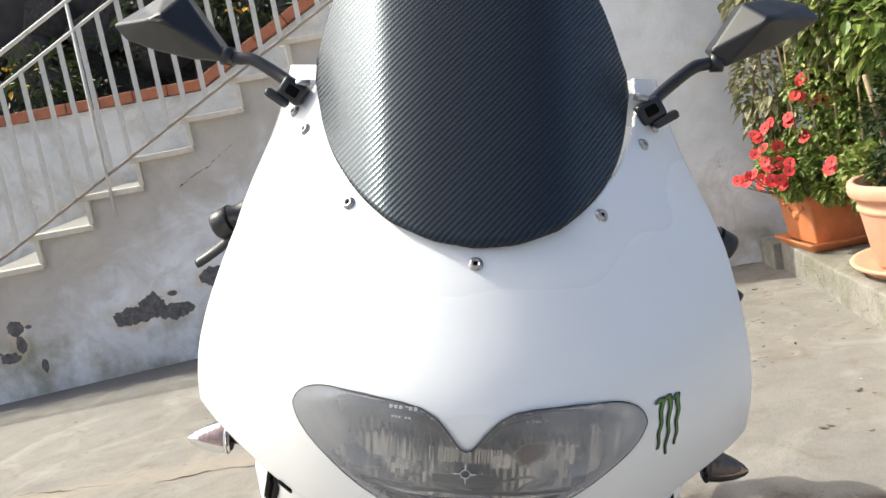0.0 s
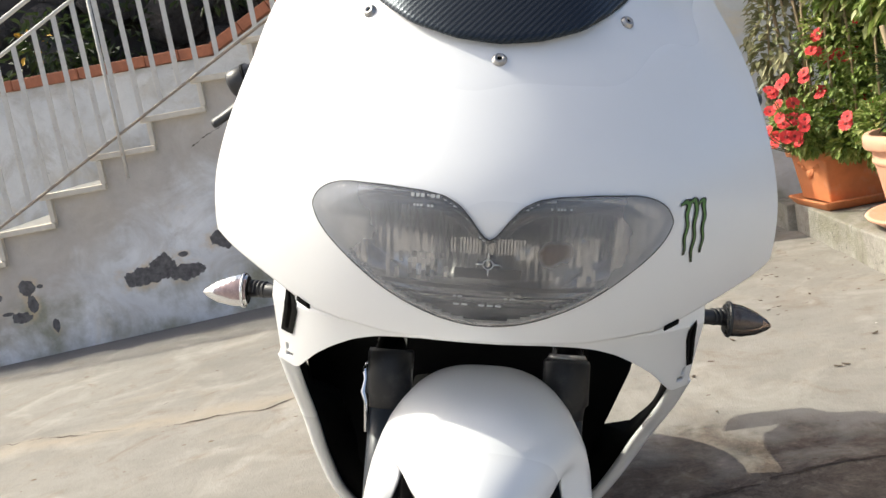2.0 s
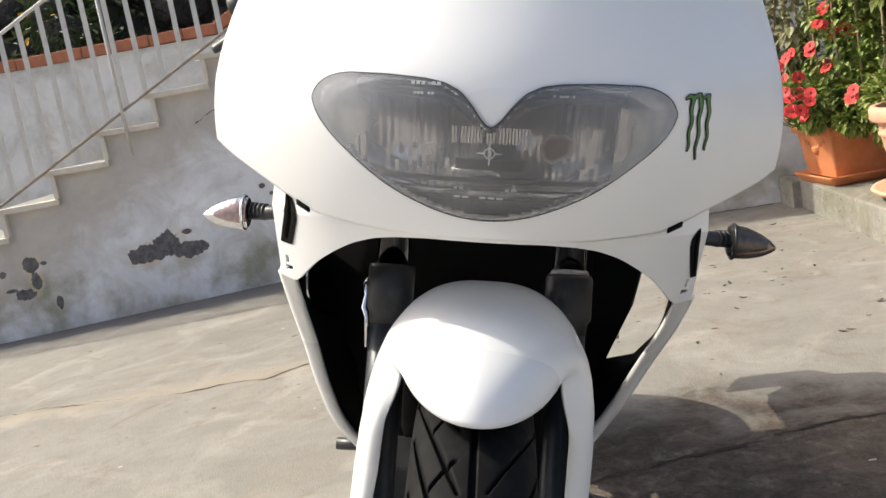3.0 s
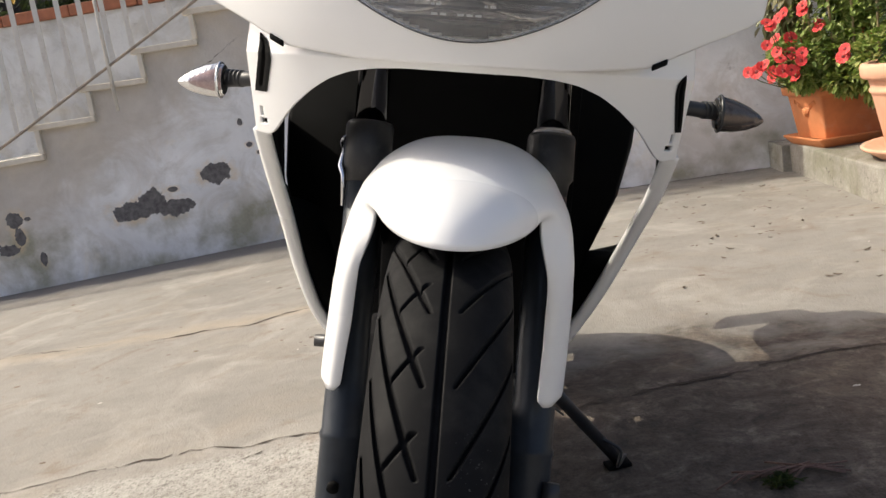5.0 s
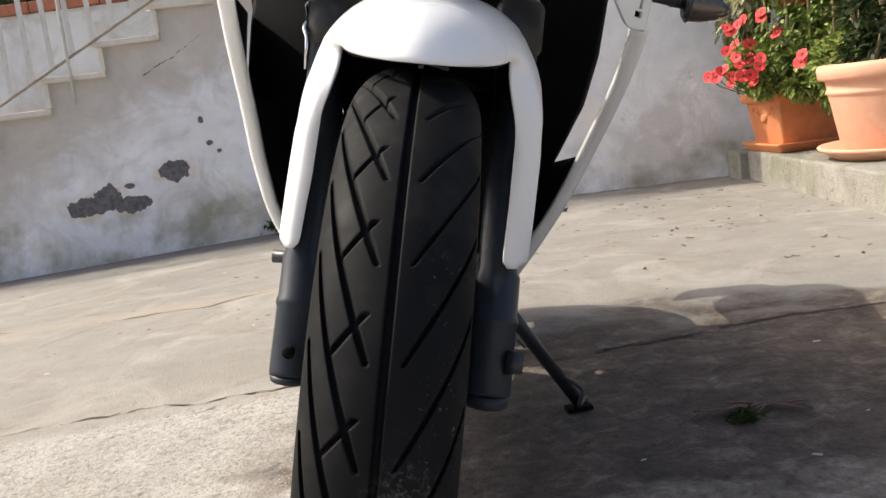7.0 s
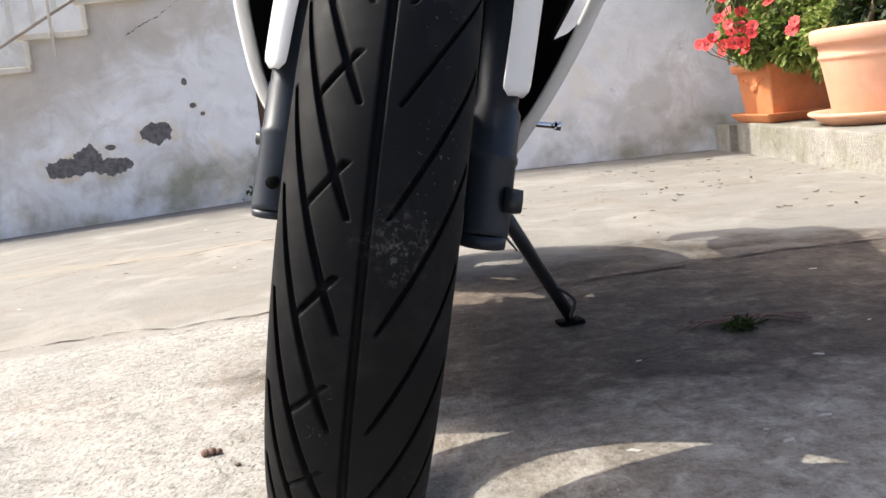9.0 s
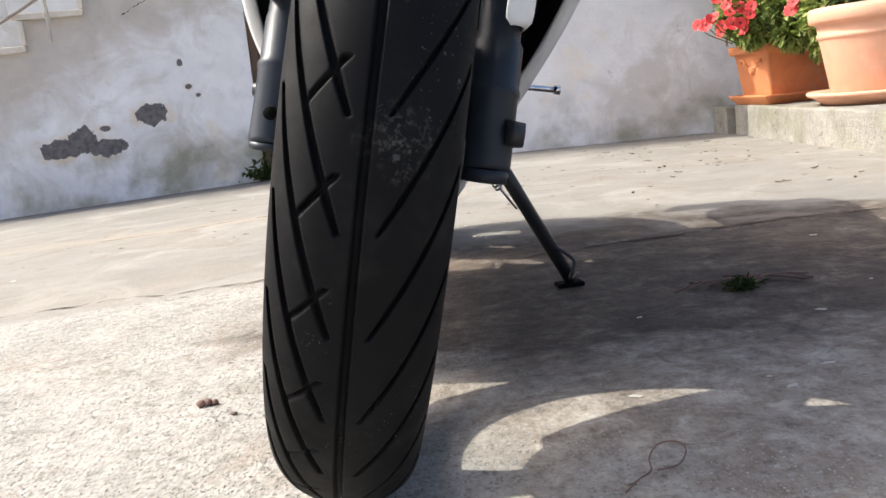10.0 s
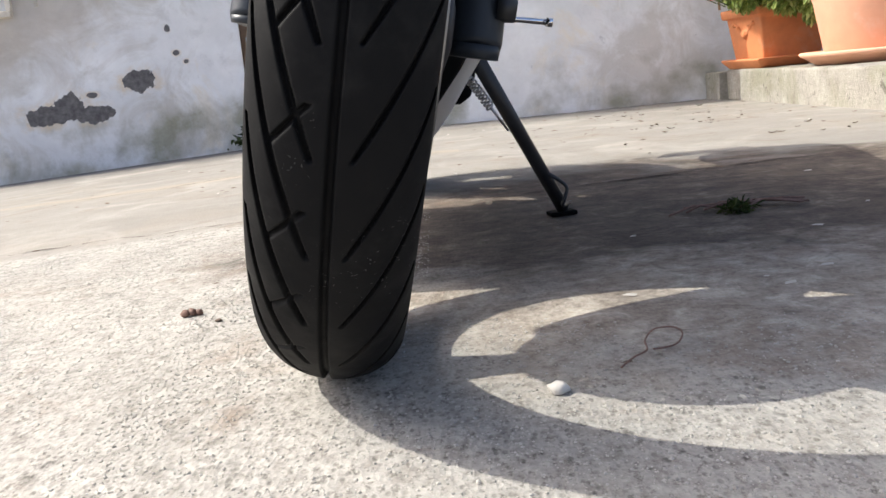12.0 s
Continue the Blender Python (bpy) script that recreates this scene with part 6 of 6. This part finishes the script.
thick(part("wheel_shadow_disc", grid_mesh("wheel_shadow_disc", hub_rows, keep_hub, close=True), M["alloy"], rear), 0.012, 0.0)
# unseen silencer, added to fill out the rear of the cast shadow
part("silencer", tube([(-0.15, 0.92, 0.36), (-0.165, 1.06, 0.425), (-0.17, 1.10, 0.435), (-0.18, 1.48, 0.52), (-0.18, 1.50, 0.526)], [0.025, 0.03, 0.058, 0.058, 0.045], 20), M["dark"], bike)
# two more unseen blocks that only fill the shadow below the tail
part("tail_shadow_block", bm_mesh("tail_shadow_block", box(-0.06, 0.06, 1.2, 1.56, 0.70, 0.84, 0.03, 2), True), M["dark"], bike)
part("rear_shadow_block", bm_mesh("rear_shadow_block", box(-0.05, 0.05, 1.08, 1.34, 0.44, 0.74, 0.03, 2), True), M["dark"], bike)
part("gearbox", bm_mesh("gearbox", box(-0.13, 0.13, 0.6, 0.98, 0.24, 0.6, 0.04, 3), True), M["dark"], bike)

# side stand, written in its own frame over the ground
def to_bike(p):
    return BIKE.inverted() @ Vector(p)


s_top, s_low = to_bike((0.10, 1.42, 0.285)), to_bike((0.238, 1.612, 0.014))
stand = part("side_stand", tube([s_top, s_top.lerp(s_low, 0.5), s_low], [0.0125, 0.0115, 0.0115], 12), M["black"], bike, "black steel side stand")
u = s_low - s_top
part("foot", bm_mesh("foot", box(-0.024, 0.024, -0.017, 0.017, 0.0, 0.008, 0.003), False), M["dark"], stand, m=BIKE.inverted() @ pose(0.236, 1.615, 0.001, 0, 0, 12))
q = s_top + u * 0.72
part("hook", tube(spline([q, q + Vector((0.03, 0.0, -0.012)), q + Vector((0.048, 0.0, -0.026)), q + Vector((0.045, 0, -0.055)), s_low + Vector((0.012, 0, 0.012))], 5), 0.0032, 8), M["black"], stand)
sp0, sp1 = s_top + Vector((-0.02, -0.012, -0.02)), s_top + u * 0.42 + Vector((-0.012, -0.012, -0.008))
coil = []
ax = (sp1 - sp0).normalized()
e1 = ax.orthogonal().normalized()
e2 = ax.cross(e1)
for k in range(111):
    t = k / 110
    a = 2 * math.pi * 11 * t
    coil.append(sp0 + (sp1 - sp0) * (0.62 * t) + 0.0065 * (math.cos(a) * e1 + math.sin(a) * e2))
part("spring", tube(coil, 0.0017, 5), M["steel"], stand)
part("spring_hook", tube([sp0 + (sp1 - sp0) * 0.62, sp1], 0.002, 6), M["steel"], stand)


# ---------------------------------------------------------------- small things on the ground
rng = random.Random(21)


def lump(r, seed, squash=0.6):
    bm = bmesh.new()
    bmesh.ops.create_icosphere(bm, subdivisions=2, radius=r)
    for v in bm.verts:
        v.co *= 1 + 0.3 * noise.noise(v.co * (1.3 / r) + Vector((seed, 0, 0)))
        v.co.z *= squash
    return bm


peb = part("pebble", bm_mesh("pebble", lump(0.009, 3), True), M["pebble"], m=pose(0.109, 0.71, 0.004, 0, 0, 30))
tagged(peb, "pale pebble lying on sunlit concrete", "pebble")
cone = thing("dry_seed_pod", "small jointed red-brown seed pod on the concrete", "seed pod", m=pose(-0.30, 1.135, fall(-0.30), 0, 0, 12))
for k, r in enumerate((0.0058, 0.0062, 0.005)):
    part("bead", bm_mesh("bead", lump(r, 8 + k, 0.85), True), M["podbrown"], cone, m=pose(-0.009 + 0.009 * k, 0.002 * (k % 2), r * 0.8, 0, 15 * k, 40 * k))
cone2 = part("seed_crumb", bm_mesh("seed_crumb", lump(0.0042, 11, 0.5), True), M["brownbit"], m=pose(-0.255, 1.085, fall(-0.255) + 0.002))
tagged(cone2, "tiny grey-brown debris crumb on the concrete", "debris")

weed = thing("weed_tuft", "flattened tuft of weed and dry twigs on stained concrete", "weed", m=pose(0.50, 1.47, 0.002))
part("foliage", leaf_cloud(170, lambda r: ((r.gauss(-0.002, 0.011), r.gauss(-0.006, 0.008), r.uniform(0.001, 0.013)), (r.uniform(-1, 1), r.uniform(-1, 1), 0.1)), 0.017, rng, (1, 0.16), 0.05), M["grass"], weed)
for k in range(13):
    a, x = rng.uniform(-0.35, 0.35), rng.uniform(-0.07, 0.1)
    L = rng.uniform(0.025, 0.07)
    part("twig", tube([(x - L * math.cos(a), 0.02 + 0.03 * math.sin(a) + rng.uniform(-0.02, 0.05), 0.004), (x, 0.03, 0.010), (x + L * math.cos(a), rng.uniform(0, 0.06), 0.004)], 0.002, 5), M["podbrown"], weed)
twig = part("bent_twig", tube(spline([(0.168, 0.751, 0.002), (0.183, 0.772, 0.003), (0.199, 0.79, 0.003), (0.204, 0.82, 0.003), (0.219, 0.848, 0.004), (0.237, 0.85, 0.004), (0.242, 0.832, 0.003), (0.227, 0.798, 0.003), (0.204, 0.787, 0.004)], 6), 0.0009, 5), M["podbrown"])
tagged(twig, "thin curled dry twig on shaded concrete", "twig")
corner_weed = thing("corner_weed", "green weeds growing at the foot of the wall", "weed", m=WALL @ pose(1.0, -0.03, -0.03), kind="stuff")
part("foliage", leaf_cloud(330, lambda r: ((r.gauss(0, 0.07), r.gauss(-0.03, 0.03), abs(r.gauss(0, 0.05))), (r.uniform(-1, 1), r.uniform(-1, 0), 0.8)), 0.055, rng, (1, 0.3)), M["grass"], corner_weed)

# scattered grit, crumbs and leaf scraps
verts, faces = [], []
for k in range(430):
    if k < 150:
        x, y = rng.gauss(0.5, 0.9), rng.uniform(0.5, 5.0)
    elif k < 260:
        x, y = rng.uniform(-2.6, -0.2), rng.choice((rng.gauss(2.95, 0.08), rng.gauss(1.9, 0.05), rng.uniform(0.8, 4.6)))
    else:
        x, y = rng.uniform(0.2, 1.55), rng.choice((rng.gauss(4.4, 0.4), rng.uniform(2.6, 4.6)))
    if x > 1.54 or y > 5.05:
        continue
    r = (0.0009 + 0.0045 * rng.random() ** 3) * (1.0 if y < 2 else 1.8)
    b = len(verts)
    a0 = rng.uniform(0, 6)
    for q in range(4):
        rr = r * rng.uniform(0.6, 1.4)
        verts.append((x + rr * 1.6 * math.cos(a0 + q * 1.57), y + rr * math.sin(a0 + q * 1.57), fall(x) + 0.0006))
    verts.append((x, y, fall(x) + r * 0.4))
    faces += [(b, b + 1, b + 4), (b + 1, b + 2, b + 4), (b + 2, b + 3, b + 4), (b + 3, b, b + 4)]
grit = part("grit", mesh_of("grit", verts, faces, False), M["brownbit"])
tagged(grit, "scattered brown grit and leaf crumbs on concrete", "debris", kind="stuff")


def crack(pts, w, seed):
    """A ragged open crack or painted shadow line: a narrow dark ribbon just over the concrete."""
    r = random.Random(seed)
    fine = []
    for a, b in zip(pts[:-1], pts[1:]):
        n = max(3, int((Vector(b) - Vector(a)).length / 0.03))
        fine += [Vector(a).lerp(Vector(b), k / n) + Vector((0, r.gauss(0, 0.006))) for k in range(n)]
    verts, faces = [], []
    for i, p in enumerate(fine):
        h = w * max(0.22, r.uniform(-0.1, 1.0))
        verts += [(p.x, p.y - h, fall(p.x) + 0.002), (p.x, p.y + h, fall(p.x) + 0.002)]
        if i and r.random() > 0.04:
            b = 2 * i
            faces.append((b - 2, b, b + 1, b - 1))
    ob = part("crack", mesh_of("crack", verts, faces, False), M["soil"])
    tagged(ob, "ragged dark crack or painted shadow line in the concrete yard", "crack", "cracks in the yard", "structure")


crack([(-2.0, 1.86), (-1.4, 1.9), (-1.1, 1.955), (-0.99, 1.985), (-0.93, 1.992)], 0.0035, 1)
crack([(-0.93, 1.992), (-0.895, 1.997), (-0.815, 2.007), (-0.75, 2.018), (-0.66, 2.01), (-0.585, 1.988), (-0.5, 2.01), (-0.43, 2.012), (-0.2, 2.03)], 0.006, 6)
crack([(-0.60, 1.90), (-0.565, 1.93), (-0.53, 1.96)], 0.005, 7)
crack([(-3.0, 3.42), (-1.9, 3.405), (-1.74, 3.364), (-1.5, 3.33)], 0.006, 2)
crack([(-1.32, 3.25), (-1.16, 3.262), (-1.06, 3.27), (-0.93, 3.235), (-0.81, 3.345), (-0.6, 3.36)], 0.007, 3)
crack([(-1.9, 3.785), (-1.81, 3.807)], 0.008, 8)
crack([(-1.453, 3.571), (-1.43, 3.593)], 0.009, 9)
# dark ribbon painting the shadow line at the foot of the house wall
crack([(-0.2, 5.12), (0.5, 5.118), (1.0, 5.12), (1.5, 5.118)], 0.012, 11)
crack([(0.62, 2.06), (0.81, 2.10), (1.03, 2.11), (1.5, 2.2)], 0.011, 4)
crack([(0.16, 1.93), (0.28, 1.97), (0.5, 2.02), (0.62, 2.05)], 0.009, 5)

verts, faces = [], []
for k in range(26):
    x, y = (rng.uniform(0.15, 1.3), rng.uniform(0.95, 1.9)) if k < 14 else (rng.uniform(-1.6, 1.4), rng.uniform(2.0, 4.4))
    L, a = rng.uniform(0.003, 0.010), rng.uniform(-0.6, 0.6)
    c, s = math.cos(a), math.sin(a)
    b = len(verts)
    verts += [(x + c * L * u - s * L * 0.3 * q, y + s * L * u + c * L * 0.3 * q, fall(x) + 0.0012 + 0.0015 * (q > 0)) for u, q in ((-1, -0.6), (0.7, -1), (1, 0.5), (-0.4, 1))]
    faces.append((b, b + 1, b + 2, b + 3))
flakes = part("paint_flakes", mesh_of("paint_flakes", verts, faces, False), M["pebble"])
tagged(flakes, "pale paint and plaster flakes scattered on the yard", "debris", kind="stuff")

# dry leaf scraps, thickest towards the kerb
M["scrap"] = simple("dry_leaf_scrap", (0.11, 0.08, 0.055), 0.9, vary=0.5, scale=40)
sr = random.Random(12)
for x, y in [(0.6, 2.84), (0.6, 2.52), (1.02, 2.75), (1.14, 2.68), (1.22, 2.69), (1.02, 3.62), (1.09, 3.63), (1.16, 3.49), (1.15, 4.0), (0.8, 3.16)] + [(sr.uniform(0.75, 1.52), sr.uniform(2.7, 4.6)) for _ in range(26)]:
    L, a = sr.uniform(0.007, 0.016), sr.uniform(0, 6.28)
    curl = [[(L * u, L * 0.45 * q * (1 - u * u * 0.8), L * (0.22 * abs(q) + 0.25 * u * u) * sr.uniform(0.6, 1.2) + 0.001) for q in (-1, -0.4, 0.4, 1)] for u in (-1, -0.4, 0.3, 1)]
    ob = part("leaf_scrap", grid_mesh("leaf_scrap", curl), M["scrap"], m=pose(x, y, fall(x), 0, 0, math.degrees(a)))
    tagged(ob, "small curled dry brown leaf on sunlit concrete", "leaf", "dry leaves on the yard")

# coarse stones standing out of the worn front slab
M["aggregate"] = leaf_material("exposed_aggregate", (0.2, 0.187, 0.167), (0.35, 0.333, 0.303), (0.44, 0.42, 0.385))
for node in M["aggregate"].node_tree.nodes:
    if node.type == "MIX_SHADER":
        node.inputs[0].default_value = 0.0
ar = random.Random(31)
verts, faces = [], []
while len(verts) < 9 * 32000:
    y = 0.33 + 1.5 * ar.random() ** 1.5
    x = ar.uniform(-0.75, 1.05) if y < 1.2 else ar.uniform(-1.15, 0.2)
    if y > 1.98 + 0.08 * x or (x > 0.0 and y > 0.98 - 0.3 * x) or noise.noise(Vector((x * 7, y * 4, 0))) < ar.uniform(-0.5, 0.4):
        continue
    r = 0.0007 + 0.0016 * ar.random() ** 2.5
    a0, b = ar.uniform(0, 6.28), len(verts)
    base = fall(x) - 0.5 * r
    for k, h in ((1.0, 0.0), (0.72, 0.55)):
        for q in range(4):
            rr = r * k * ar.uniform(0.75, 1.25)
            verts.append((x + rr * math.cos(a0 + 1.571 * q), y + 1.25 * rr * math.sin(a0 + 1.571 * q), base + h * r * 1.5))
    verts.append((x, y, base + r * ar.uniform(0.95, 1.25)))
    for q in range(4):
        w = (q + 1) % 4
        faces += [(b + q, b + w, b + 4 + w, b + 4 + q), (b + 4 + q, b + 4 + w, b + 8)]
aggregate = part("aggregate", mesh_of("aggregate", verts, faces, False), M["aggregate"])
tagged(aggregate, "coarse pale and grey stones standing out of worn concrete", "aggregate", kind="stuff")
